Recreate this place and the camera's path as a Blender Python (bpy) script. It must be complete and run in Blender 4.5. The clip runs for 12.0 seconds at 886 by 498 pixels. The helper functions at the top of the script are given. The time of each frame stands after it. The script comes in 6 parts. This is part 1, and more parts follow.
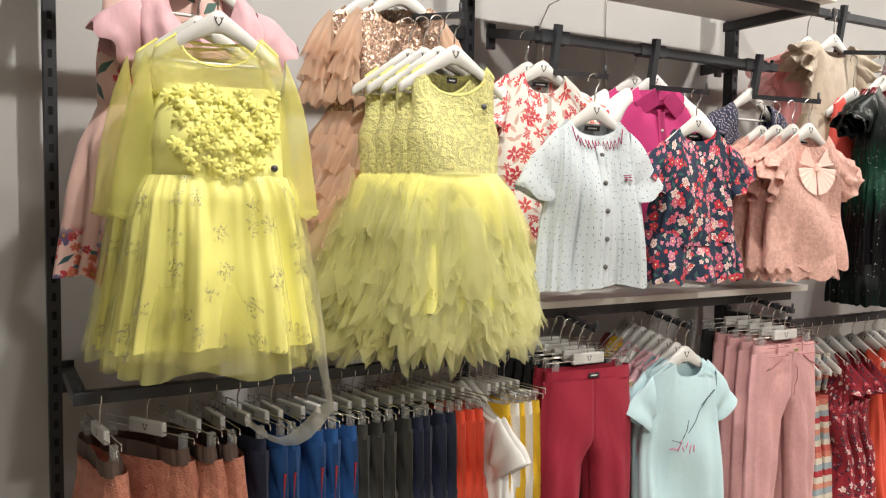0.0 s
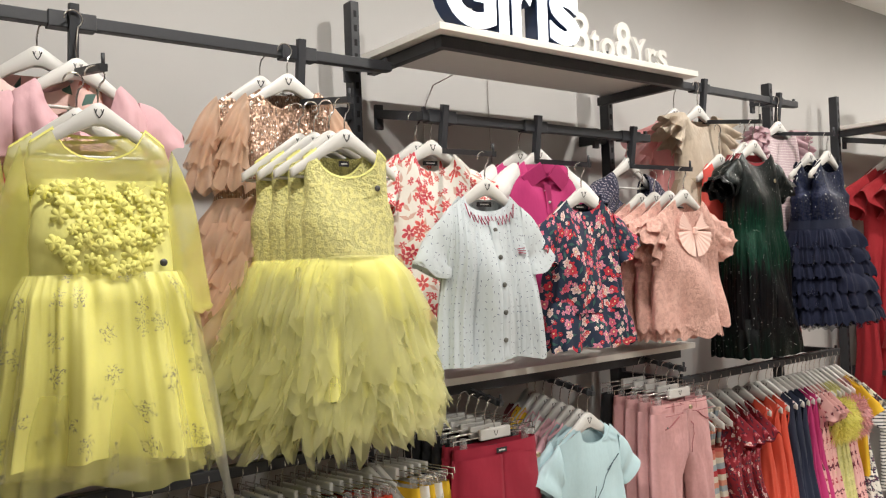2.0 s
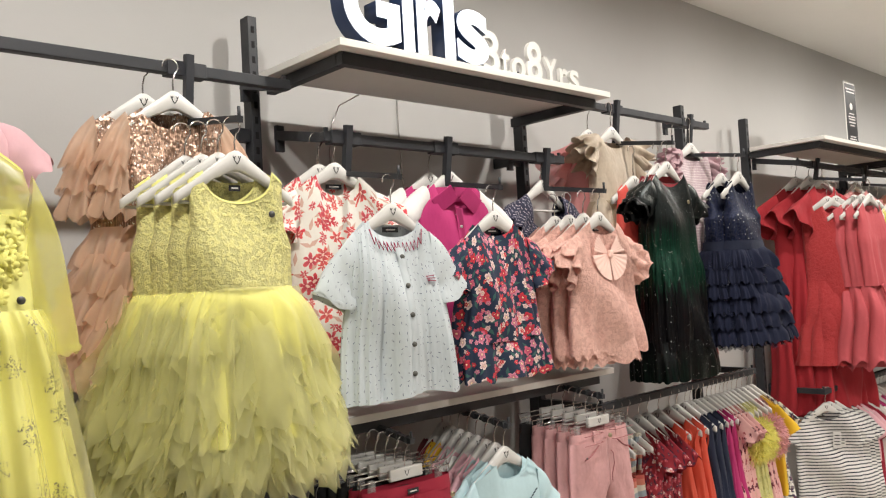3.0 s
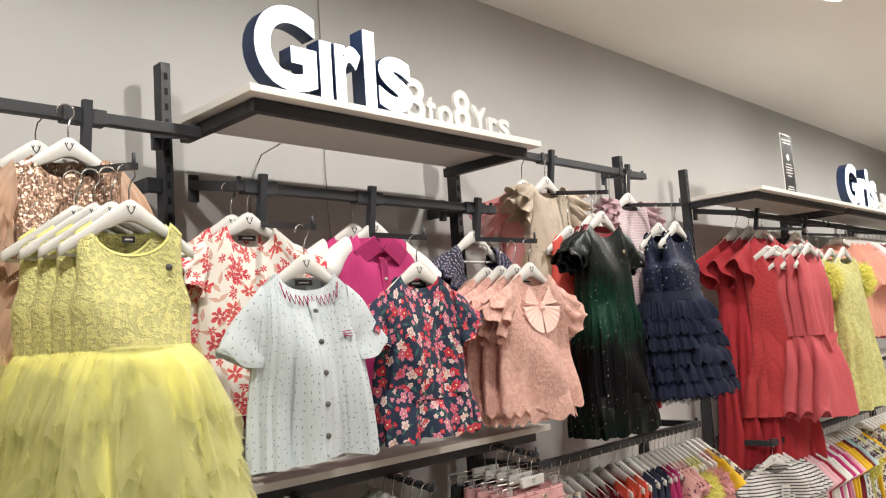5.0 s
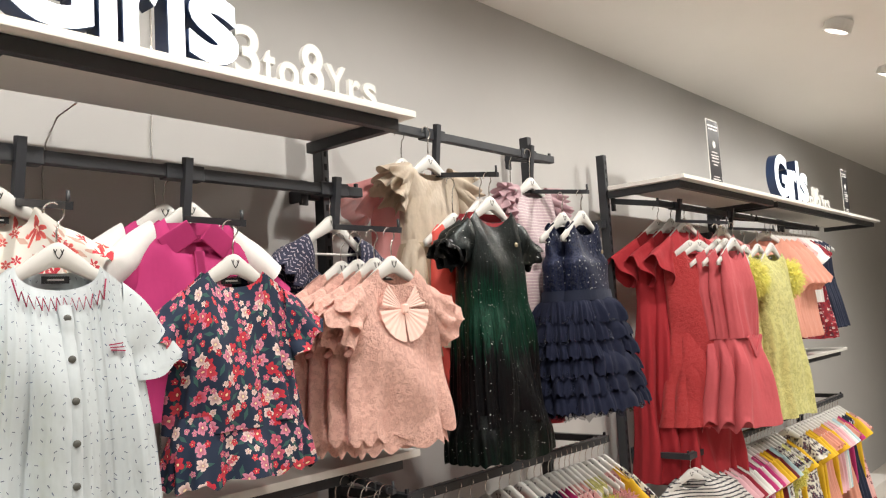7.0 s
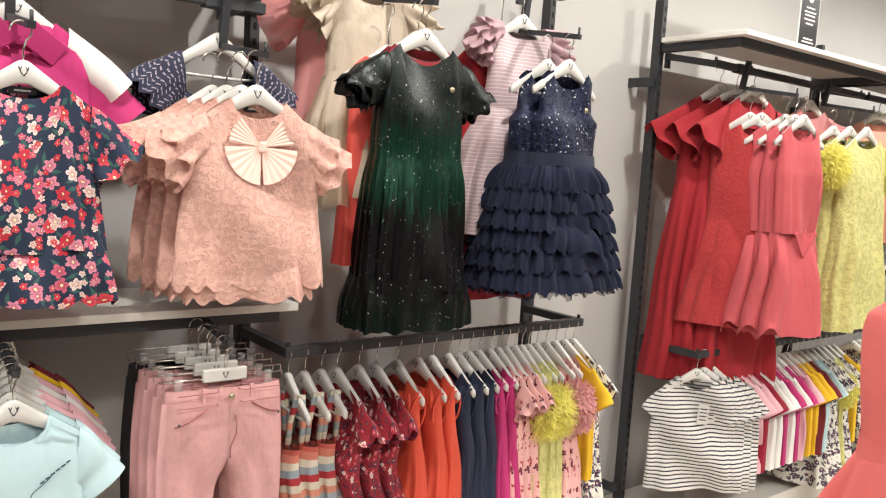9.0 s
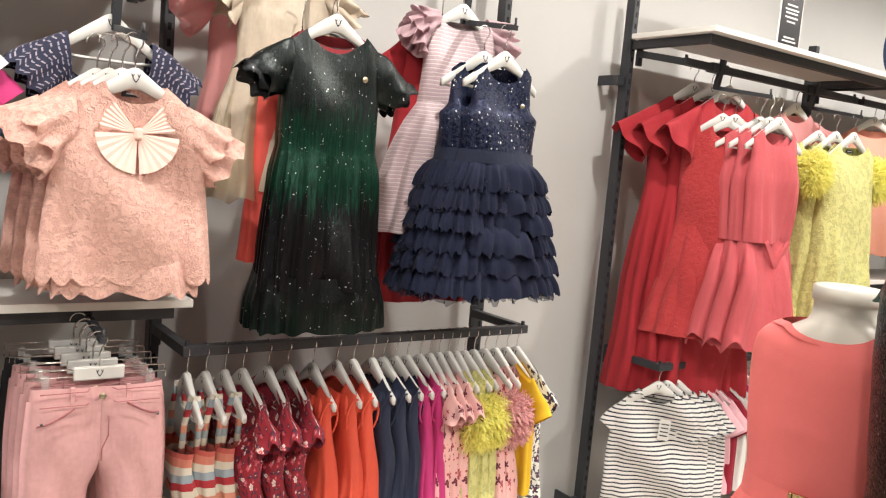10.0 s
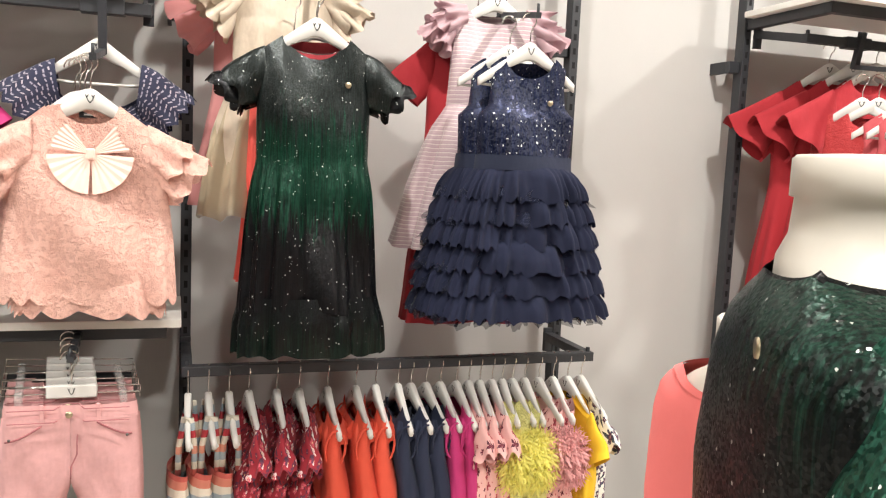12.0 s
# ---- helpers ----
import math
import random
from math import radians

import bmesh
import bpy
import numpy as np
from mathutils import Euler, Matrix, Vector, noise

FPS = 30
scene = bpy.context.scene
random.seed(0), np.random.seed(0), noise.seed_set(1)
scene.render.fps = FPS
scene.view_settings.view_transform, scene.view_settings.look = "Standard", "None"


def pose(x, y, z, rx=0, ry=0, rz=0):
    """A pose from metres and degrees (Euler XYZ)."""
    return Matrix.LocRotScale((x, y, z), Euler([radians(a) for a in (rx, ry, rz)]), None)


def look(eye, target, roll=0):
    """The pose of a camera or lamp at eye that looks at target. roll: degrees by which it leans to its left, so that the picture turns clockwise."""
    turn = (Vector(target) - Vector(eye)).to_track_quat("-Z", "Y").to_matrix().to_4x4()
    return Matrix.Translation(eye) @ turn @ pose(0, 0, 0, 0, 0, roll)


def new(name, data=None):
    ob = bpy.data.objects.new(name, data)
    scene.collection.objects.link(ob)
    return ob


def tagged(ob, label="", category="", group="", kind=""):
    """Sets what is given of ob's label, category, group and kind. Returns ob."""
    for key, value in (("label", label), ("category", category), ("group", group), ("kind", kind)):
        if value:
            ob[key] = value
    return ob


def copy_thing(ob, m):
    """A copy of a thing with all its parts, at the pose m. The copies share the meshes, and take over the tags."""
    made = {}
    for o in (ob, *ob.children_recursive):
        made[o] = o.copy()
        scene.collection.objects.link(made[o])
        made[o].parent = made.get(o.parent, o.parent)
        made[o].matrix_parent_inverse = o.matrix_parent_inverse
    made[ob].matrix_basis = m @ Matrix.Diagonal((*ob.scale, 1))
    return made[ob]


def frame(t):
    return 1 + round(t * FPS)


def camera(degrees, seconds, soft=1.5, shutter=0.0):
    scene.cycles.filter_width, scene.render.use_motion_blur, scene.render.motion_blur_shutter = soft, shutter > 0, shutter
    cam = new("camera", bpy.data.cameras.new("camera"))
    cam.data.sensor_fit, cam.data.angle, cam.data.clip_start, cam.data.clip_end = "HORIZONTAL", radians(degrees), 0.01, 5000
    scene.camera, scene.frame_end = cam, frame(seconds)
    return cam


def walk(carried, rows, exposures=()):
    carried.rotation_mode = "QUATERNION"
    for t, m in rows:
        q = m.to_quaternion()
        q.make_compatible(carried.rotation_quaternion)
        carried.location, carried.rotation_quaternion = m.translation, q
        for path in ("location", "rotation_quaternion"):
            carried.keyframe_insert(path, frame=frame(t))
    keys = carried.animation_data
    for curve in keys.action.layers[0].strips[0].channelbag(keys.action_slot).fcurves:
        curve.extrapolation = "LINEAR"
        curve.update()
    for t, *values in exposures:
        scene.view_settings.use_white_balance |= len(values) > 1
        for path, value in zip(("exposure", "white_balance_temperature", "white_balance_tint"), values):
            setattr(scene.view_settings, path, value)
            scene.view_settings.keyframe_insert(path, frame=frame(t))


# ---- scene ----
cam = camera(57.9, 12.0, soft=1.2)
PATH = [
    (0, (0.103, 0.21, 1.454), (1.091, 1.944, 1.318), 0.9),
    (0.5, (0.094, 0.206, 1.452), (1.082, 1.924, 1.182), 1.3),
    (1, (0.094, 0.204, 1.444), (1.118, 1.91, 1.247), 0.2),
    (1.5, (0.09, 0.197, 1.474), (1.192, 1.866, 1.477), -0.8),
    (2, (0.094, 0.23, 1.479), (1.312, 1.815, 1.513), -2.1),
    (2.5, (0.122, 0.264, 1.482), (1.444, 1.764, 1.532), -2.8),
    (3, (0.201, 0.283, 1.488), (1.56, 1.748, 1.573), -3.2),
    (5, (0.328, 0.274, 1.485), (1.755, 1.66, 1.696), -3.9),
    (5.5, (0.427, 0.306, 1.492), (1.877, 1.663, 1.724), -3.8),
    (6, (0.529, 0.344, 1.505), (2.001, 1.676, 1.746), -3.8),
    (6.5, (0.625, 0.369, 1.509), (2.126, 1.667, 1.763), -3.6),
    (7, (0.785, 0.38, 1.511), (2.302, 1.671, 1.691), -3.5),
    (7.2, (0.855, 0.379, 1.494), (2.372, 1.675, 1.631), -3.7),
    (8.8, (1.368, 0.196, 1.529), (2.612, 1.75, 1.342), 3.5),
    (9, (1.427, 0.141, 1.531), (2.658, 1.703, 1.325), 3.6),
    (9.5, (1.573, 0.08, 1.521), (2.797, 1.646, 1.298), 3.8),
    (10, (1.723, 0.055, 1.54), (2.889, 1.666, 1.329), 5.0),
    (10.5, (1.851, 0.025, 1.548), (2.834, 1.754, 1.332), 5.5),
    (11, (1.976, -0.009, 1.541), (2.73, 1.823, 1.271), 5.3),
    (11.5, (2.104, -0.021, 1.54), (2.738, 1.858, 1.281), 3.7),
    (12, (2.299, -0.023, 1.56), (2.933, 1.862, 1.346), 2.6),
]
walk(cam, [(t, look(eye, target, roll)) for t, eye, target, roll in PATH],
     exposures=[(0, -0.08), (0.5, -0.06), (1, 0.12), (1.5, -0.28), (3, -0.34), (5, -0.24), (7, -0.20), (9, 0.06), (11, 0.22), (12, 0.32)])

# world: the shop is closed all round, so the sky is only a dim grey beyond it
world = bpy.data.worlds.new("world")
scene.world = world
world.use_nodes = True
world.node_tree.nodes["Background"].inputs[0].default_value = (0.8, 0.85, 1.0, 1)
world.node_tree.nodes["Background"].inputs[1].default_value = 0.05
scene.view_settings.exposure = 0.0

CEIL, WALL = 2.77, 2.23
WARM = (1.0, 0.955, 0.885)
# ceiling spots: a row that washes the display wall, and an unseen row over the aisle, added as fill
WASH = [(x, 1.26) for x in (0.59, 1.62, 2.65, 3.68, 4.71, 5.74, 6.77)]
AISLE_FILL = [(x, -0.55) for x in (0.9, 2.5, 4.1, 5.7, 7.3)]


def spot(x, y, watts, aim, size, blend, radius):
    data = bpy.data.lights.new("ceiling_spot_beam", "SPOT")
    data.energy, data.color, data.spot_size, data.spot_blend, data.shadow_soft_size = watts, WARM, radians(size), blend, radius
    ob = new("ceiling_spot_beam", data)
    ob.matrix_world = look((x, y, CEIL - 0.12), aim)
    return ob


for sx, sy in WASH:
    spot(sx, sy, 62 if sx < 1 else 50 if sx < 3 else 53, (sx, sy + 0.55, 1.2), 156, 0.9, 0.022)
# added fill from out of view, to light the fronts of the clothes
for sx, sy in AISLE_FILL:
    spot(sx, sy, 114, (sx, sy + 0.55, 0.3), 130, 0.8, 0.06)

# ---- materials ----
class Nodes:
    """Short writing of node trees."""

    def __init__(self, name):
        self.m = bpy.data.materials.new(name)
        self.m.use_nodes = True
        self.t = self.m.node_tree
        self.b = self.t.nodes["Principled BSDF"]
        self.out = self.t.nodes["Material Output"]

    def put(self, socket, v):
        if isinstance(v, bpy.types.NodeSocket):
            self.t.links.new(v, socket)
        elif isinstance(v, (tuple, list)) and len(v) == 3 and socket.type == "RGBA":
            socket.default_value = (*v, 1)
        else:
            socket.default_value = v

    def n(self, kind, *ins, out=0, **props):
        node = self.t.nodes.new(kind)
        for k, v in props.items():
            if k == "operation":
                node.operation = v
            elif k == "data_type":
                node.data_type = v
            elif k == "blend_type":
                node.blend_type = v
            elif k == "voronoi_dimensions":
                node.voronoi_dimensions = v
            elif k == "feature":
                node.feature = v
            elif k == "bands_direction":
                node.bands_direction = v
        for i, v in enumerate(ins):
            if v is not None:
                self.put(node.inputs[i], v)
        return node.outputs[out]

    def math(self, op, a, b=0.0, c=0.0):
        return self.n("ShaderNodeMath", a, b, c, operation=op)

    def mix(self, f, a, b, kind="MIX"):
        node = self.t.nodes.new("ShaderNodeMix")
        node.data_type, node.blend_type = "RGBA", kind
        for i, v in ((0, f), (6, a), (7, b)):
            self.put(node.inputs[i], v)
        return node.outputs[2]

    def ramp(self, f, lo, hi):
        node = self.t.nodes.new("ShaderNodeMapRange")
        node.interpolation_type = "SMOOTHSTEP"
        for i, v in ((0, f), (1, lo), (2, hi), (3, 0.0), (4, 1.0)):
            self.put(node.inputs[i], v)
        return node.outputs[0]

    def coords(self, scale=(1, 1, 1)):
        co = self.t.nodes.new("ShaderNodeTexCoord").outputs["Object"]
        return self.n("ShaderNodeVectorMath", co, tuple(scale), operation="MULTIPLY")

    def noise(self, vec, scale, detail=3.0, rough=0.55):
        node = self.t.nodes.new("ShaderNodeTexNoise")
        for i, v in (("Vector", vec), ("Scale", scale), ("Detail", detail), ("Roughness", rough)):
            self.put(node.inputs[i], v)
        return node.outputs[0]

    def bump(self, height, strength, dist, normal=None):
        node = self.t.nodes.new("ShaderNodeBump")
        for i, v in (("Height", height), ("Strength", strength), ("Distance", dist)):
            self.put(node.inputs[i], v)
        if normal is not None:
            self.put(node.inputs["Normal"], normal)
        return node.outputs[0]

    def set(self, **kw):
        names = dict(color="Base Color", rough="Roughness", metal="Metallic", alpha="Alpha", normal="Normal", sheen="Sheen Weight",
                     trans="Transmission Weight", glow="Emission Color", power="Emission Strength", coat="Coat Weight", ior="IOR")
        for k, v in kw.items():
            self.put(self.b.inputs[names[k]], v)
        return self.m

    def vary(self, col, amount=0.12, scale=6.0, vec=None):
        """The colour with broad and fine unevenness, and a slight change from object to object."""
        vec = vec if vec is not None else self.coords()
        a = self.noise(vec, scale, 4)
        b = self.noise(vec, scale * 14, 2)
        info = self.t.nodes.new("ShaderNodeObjectInfo").outputs["Random"]
        s = self.math("ADD", self.math("MULTIPLY", a, 0.7), self.math("ADD", self.math("MULTIPLY", b, 0.3), self.math("MULTIPLY", info, 0.25)))
        f = self.math("MULTIPLY_ADD", self.math("SUBTRACT", s, 0.625), amount * 2.4, 1.0)
        return self.n("ShaderNodeVectorMath", col, self.n("ShaderNodeCombineXYZ", f, f, f), operation="MULTIPLY")


def translucent(k, colour, share, alpha=None):
    """Lets a share of the light through the cloth, and with alpha, the view as well."""
    tr = k.n("ShaderNodeBsdfTranslucent", colour)
    mixed = k.n("ShaderNodeMixShader", share, k.b.outputs[0], tr)
    if alpha is not None:
        clear = k.n("ShaderNodeBsdfTransparent")
        mixed = k.n("ShaderNodeMixShader", alpha, clear, mixed)
    k.t.links.new(mixed, k.out.inputs[0])


def cloth_bump(k, weave=700.0, crease=0.5, depth=0.008):
    v = k.coords()
    soft = k.noise(k.coords((1, 1, 0.45)), 16, 3, 0.6)
    fine = k.noise(v, weave, 1)
    return k.bump(fine, 0.25, 0.0006, k.bump(soft, crease, depth))


def fabric(name, col, rough=0.85, sheen=0.03, vary=0.12, weave=700.0, crease=0.5, share=0.0, alpha=None, pattern=None):
    k = Nodes(name)
    c = k.vary(col, vary)
    if pattern:
        c = pattern(k, c)
    k.set(color=c, rough=rough, sheen=sheen, normal=cloth_bump(k, weave, crease))
    if share or alpha is not None:
        translucent(k, c, share, alpha)
    return k.m


def paint(name, col, rough=0.5, metal=0.0, vary=0.06, scale=3.0, relief=0.0, relief_scale=60.0):
    k = Nodes(name)
    v = k.coords()
    kw = {}
    if relief:
        kw["normal"] = k.bump(k.noise(v, relief_scale, 4), relief, 0.002)
    r = k.math("MULTIPLY_ADD", k.noise(v, scale * 5, 4), 0.25, rough - 0.12)
    return k.set(color=k.vary(col, vary, scale, v), rough=r, metal=metal, **kw)


M_WALL = paint("wall_paint", (0.485, 0.478, 0.468), 0.75, vary=0.05, scale=0.8, relief=0.12, relief_scale=180)
M_CEIL = paint("ceiling_paint", (0.86, 0.84, 0.81), 0.8, vary=0.03, scale=0.6, relief=0.06, relief_scale=150)
M_FLOOR = paint("floor_tile", (0.66, 0.61, 0.54), 0.4, vary=0.12, scale=1.2)
M_STEEL = paint("black_steel", (0.028, 0.030, 0.036), 0.5, 0.0, vary=0.25, scale=8, relief=0.15, relief_scale=400)
M_SLOT = paint("slot_dark", (0.004, 0.004, 0.005), 0.9)
M_SHELF = paint("white_laminate", (0.74, 0.715, 0.675), 0.45, vary=0.04, scale=4)
M_CHROME = paint("chrome_wire", (0.62, 0.60, 0.57), 0.22, 1.0, vary=0.05)
M_HANGER = paint("hanger_white", (0.68, 0.67, 0.645), 0.38, vary=0.04, scale=20)
M_MARK = paint("mark_black", (0.02, 0.02, 0.025), 0.6)
M_PLASTIC = paint("skin_white_plastic", (0.70, 0.665, 0.60), 0.3, vary=0.02)

# ---- building blocks ----
def mesh_of(name, verts, faces, mat, smooth=False):
    me = bpy.data.meshes.new(name)
    me.from_pydata([tuple(map(float, v)) for v in verts], [], faces)
    if mat:
        me.materials.append(mat)
    if smooth:
        me.shade_smooth()
    me.update()
    return me


def part(name, data, mat, parent, label=""):
    """Links a bmesh or mesh as one object under a thing or a part."""
    if isinstance(data, bmesh.types.BMesh):
        me = bpy.data.meshes.new(name)
        data.to_mesh(me)
        data.free()
        me.materials.append(mat)
    else:
        me = data
    ob = new(name, me)
    ob.parent = parent
    if label:
        ob["label"] = label
    return ob


def thing(name, label, category, m=None, group="", kind=""):
    ob = tagged(new(name), label, category, group, kind)
    ob.empty_display_size = 0.05
    if m is not None:
        ob.matrix_world = m
    return ob


def box_into(bm, x0, x1, y0, y1, z0, z1, bevel=0.0):
    r = bmesh.ops.create_cube(bm, size=1, matrix=Matrix.LocRotScale(((x0 + x1) / 2, (y0 + y1) / 2, (z0 + z1) / 2), None, (x1 - x0, y1 - y0, z1 - z0)))
    if bevel:
        edges = {e for v in r["verts"] for e in v.link_edges}
        bmesh.ops.bevel(bm, geom=list(edges), offset=bevel, segments=2, affect="EDGES", profile=0.5)
    return bm


def box(x0, x1, y0, y1, z0, z1, bevel=0.0):
    return box_into(bmesh.new(), x0, x1, y0, y1, z0, z1, bevel)


def solid(name, bm, mat, label, category="", kind="structure"):
    me = bpy.data.meshes.new(name)
    bm.to_mesh(me)
    bm.free()
    me.materials.append(mat)
    return tagged(new(name, me), label, category, "", kind)


def tube_mesh(name, pts, r, mat, sides=8, smooth=True, square=False):
    """A round or square bar swept along points."""
    pts = [Vector(p) for p in pts]
    verts, faces = [], []
    up = Vector((0.01, 0.02, 1))
    for i, p in enumerate(pts):
        a = pts[max(i - 1, 0)]
        b = pts[min(i + 1, len(pts) - 1)]
        d = (b - a).normalized()
        if abs(d.dot(up.normalized())) > 0.95:
            side = d.cross(Vector((1, 0, 0))).normalized()
        else:
            side = d.cross(up).normalized()
        if i and side.dot(last) < 0:
            side = -side
        last = side
        nrm = side.cross(d).normalized()
        for q in range(sides):
            t = 2 * math.pi * (q + 0.5) / sides
            verts.append(p + (side * math.cos(t) + nrm * math.sin(t)) * r)
    n = len(pts)
    for i in range(n - 1):
        for q in range(sides):
            faces.append((i * sides + q, i * sides + (q + 1) % sides, (i + 1) * sides + (q + 1) % sides, (i + 1) * sides + q))
    faces.append(tuple(range(sides))[::-1])
    faces.append(tuple((n - 1) * sides + q for q in range(sides)))
    return mesh_of(name, verts, faces, mat, smooth)


# ---- the shop's shell ----
X0, X1, Y0 = -3.0, 11.0, -4.5
solid("floor", box(X0 - 0.2, X1 + 0.2, Y0 - 0.2, WALL + 0.2, -0.15, 0.0), M_FLOOR, "beige polished shop floor", "floor")
solid("ceiling", box(X0 - 0.2, X1 + 0.2, Y0 - 0.2, WALL + 0.2, CEIL, CEIL + 0.15), M_CEIL, "plain off-white painted shop ceiling", "ceiling")
solid("wall_north", box(X0, X1, WALL, WALL + 0.2, 0, CEIL), M_WALL, "warm grey painted display wall", "wall")
solid("wall_south", box(X0, X1, Y0 - 0.2, Y0, 0, CEIL), M_WALL, "warm grey painted shop wall", "wall")
solid("wall_west", box(X0 - 0.2, X0, Y0 - 0.2, WALL + 0.2, 0, CEIL), M_WALL, "warm grey painted shop wall", "wall")
solid("wall_east", box(X1, X1 + 0.2, Y0 - 0.2, WALL + 0.2, 0, CEIL), M_WALL, "warm grey painted shop wall", "wall")

# ---- shelving: slotted uprights, rails, shelves ----
UP = (0.225, 1.268, 2.325, 3.395, 3.995, 5.21, 6.40)
UPF = 2.12      # front face of the uprights
TOP = 2.215


def upright(x, top):
    t = thing("slotted_upright", "black steel slotted shelving upright fixed to the wall", "upright", pose(x, UPF, 0), "uprights of the display wall")
    part("post", box(-0.0135, 0.0135, 0, 0.04, 0, top, 0.002), M_STEEL, t)
    slots = bmesh.new()
    z = 0.25
    while z < top - 0.03:
        box_into(slots, -0.0045, 0.0045, -0.001, 0.004, z, z + 0.018)
        z += 0.04
    part("slotting", slots, M_SLOT, t)["kind"] = "stuff"
    for zb in (0.28, 1.90):
        part("wall_bracket", box(-0.05, -0.0136, 0.012, 0.034, zb - 0.018, zb + 0.018, 0.002), M_STEEL, t)
        part("wall_plate", box(-0.05, -0.040, 0.034, WALL - UPF, zb - 0.018, zb + 0.018), M_STEEL, t)
    return t


for i, x in enumerate(UP):
    upright(x, 2.72 if i == 0 else TOP)


def rail(x0, x1, yf, z, label, r=0.0125, rise=0.0):
    """A U-shaped square-tube rail that hooks into two uprights; its front bar runs at yf, and its side arms may rise to the uprights."""
    t = thing("hanging_rail", label, "clothes rail", pose(0, 0, z))
    part("front_bar", box(x0, x1, yf - r, yf + r, -r, r, 0.002), M_STEEL, t)
    for x in (x0, x1):
        s = 1 if x == x0 else -1
        a, b = sorted((x, x + s * 2 * r))
        part("side_arm", tube_mesh("side_arm", [((a + b) / 2, yf + r * 0.6, 0), ((a + b) / 2, UPF - 0.001, rise)], r * 1.38, M_STEEL, 4, False), M_STEEL, t)
        part("hook_plate", box(a, b, UPF - 0.012, UPF - 0.0005, rise - 0.045, rise + 0.025, 0.001), M_STEEL, t)
        part("end_stop", box((a + b) / 2 - 0.004, (a + b) / 2 + 0.004, yf - 0.004, yf + 0.004, r, 0.024), M_STEEL, t)
    return t


R_HI = "black square-tube hanging rail on slotted uprights"
R_LO = "black square-tube hanging rail with a row of clothes"
rail(UP[0] + 0.02, UP[1] - 0.02, 1.93, 1.985, R_HI, rise=0.042)
rail(UP[1] + 0.05, UP[2] - 0.08, 1.90, 1.862, R_HI, rise=0.042)
rail(UP[2] + 0.03, UP[3] - 0.15, 1.93, 2.07, R_HI, rise=0.042)
rail(UP[4] + 0.02, UP[5] - 0.03, 1.90, 1.965, R_HI, rise=0.040)
rail(UP[5] + 0.02, UP[6] - 0.03, 1.90, 1.965, R_HI, rise=0.040)
rail(UP[0] + 0.012, UP[1] - 0.035, 1.86, 1.055, R_LO)
rail(UP[2] - 0.011, UP[3] - 0.022, 1.866, 1.058, R_LO)
rail(UP[4] + 0.02, UP[5] - 0.03, 1.86, 0.885, R_LO)
rail(UP[5] + 0.02, UP[6] - 0.03, 1.86, 0.885, R_LO)


def shelf(x0, x1, yf, yb, ztop, label):
    t = thing("wall_shelf", label, "shelf", pose(0, 0, ztop))
    part("board", box(x0, x1, yf, yb, -0.018, 0, 0.0015), M_SHELF, t)
    bar = 0.03
    part("front_rail", box(x0 + 0.03, x1 - 0.03, yf + 0.035, yf + 0.06, -0.019 - bar, -0.019, 0.0015), M_STEEL, t)
    for x in (x0 + 0.03, x1 - 0.055):
        part("side_bracket", box(x, x + 0.025, yf + 0.06, UPF, -0.019 - bar, -0.019, 0.0015), M_STEEL, t)
    return t


shelf(UP[1] + 0.003, UP[2] - 0.015, 1.742, 2.10, 2.06, "white laminate sign shelf on black steel brackets")
shelf(UP[1] - 0.01, UP[2] - 0.012, 1.797, 2.10, 1.192, "white laminate shelf on black steel brackets under blouses")
shelf(UP[4] - 0.035, UP[5] - 0.01, 1.742, 2.10, 2.065, "long white laminate sign shelf on black steel brackets")
shelf(UP[5] - 0.008, 7.4, 1.742, 2.10, 2.065, "long white laminate sign shelf on black steel brackets")

# ---- patterns of the cloths ----
def flat_vec(k, sx, sz):
    """Places on the laid-out cloth, in metres, times the scales."""
    uv = k.t.nodes.new("ShaderNodeTexCoord").outputs["UV"]
    return k.n("ShaderNodeVectorMath", uv, (sx, sz, 0.0), operation="MULTIPLY")


def lay_out(me, P, rows, cols):
    """UV places in metres: round the ring across, the height up."""
    G = P.reshape(rows, cols, 3)
    ring = np.vstack([G[rows // 2], G[rows // 2][:1]])
    arc = np.concatenate([[0], np.cumsum(np.linalg.norm(np.diff(ring, axis=0), axis=1))])
    down = np.concatenate([[0], np.cumsum(np.linalg.norm(np.diff(G.mean(1), axis=0), axis=1))])
    U, W = np.meshgrid(arc, -down)
    jj, ii = np.meshgrid(np.arange(rows - 1), np.arange(cols), indexing="ij")
    quad = [(U[jj + dj, ii + di], W[jj + dj, ii + di]) for dj, di in ((0, 0), (0, 1), (1, 1), (1, 0))]
    data = np.stack([np.stack(q, -1) for q in quad], 2).reshape(-1)
    me.uv_layers.new(name="cloth").data.foreach_set("uv", data.astype(np.float32))
    return me


def snap(ob, x, z, r=0.014):
    """How far forward the cloth of a part stands round a place on its front."""
    ys = [v.co.y for v in ob.data.vertices if abs(v.co.x - x) < r and abs(v.co.z - z) < r]
    return min(ys) if ys else -0.04


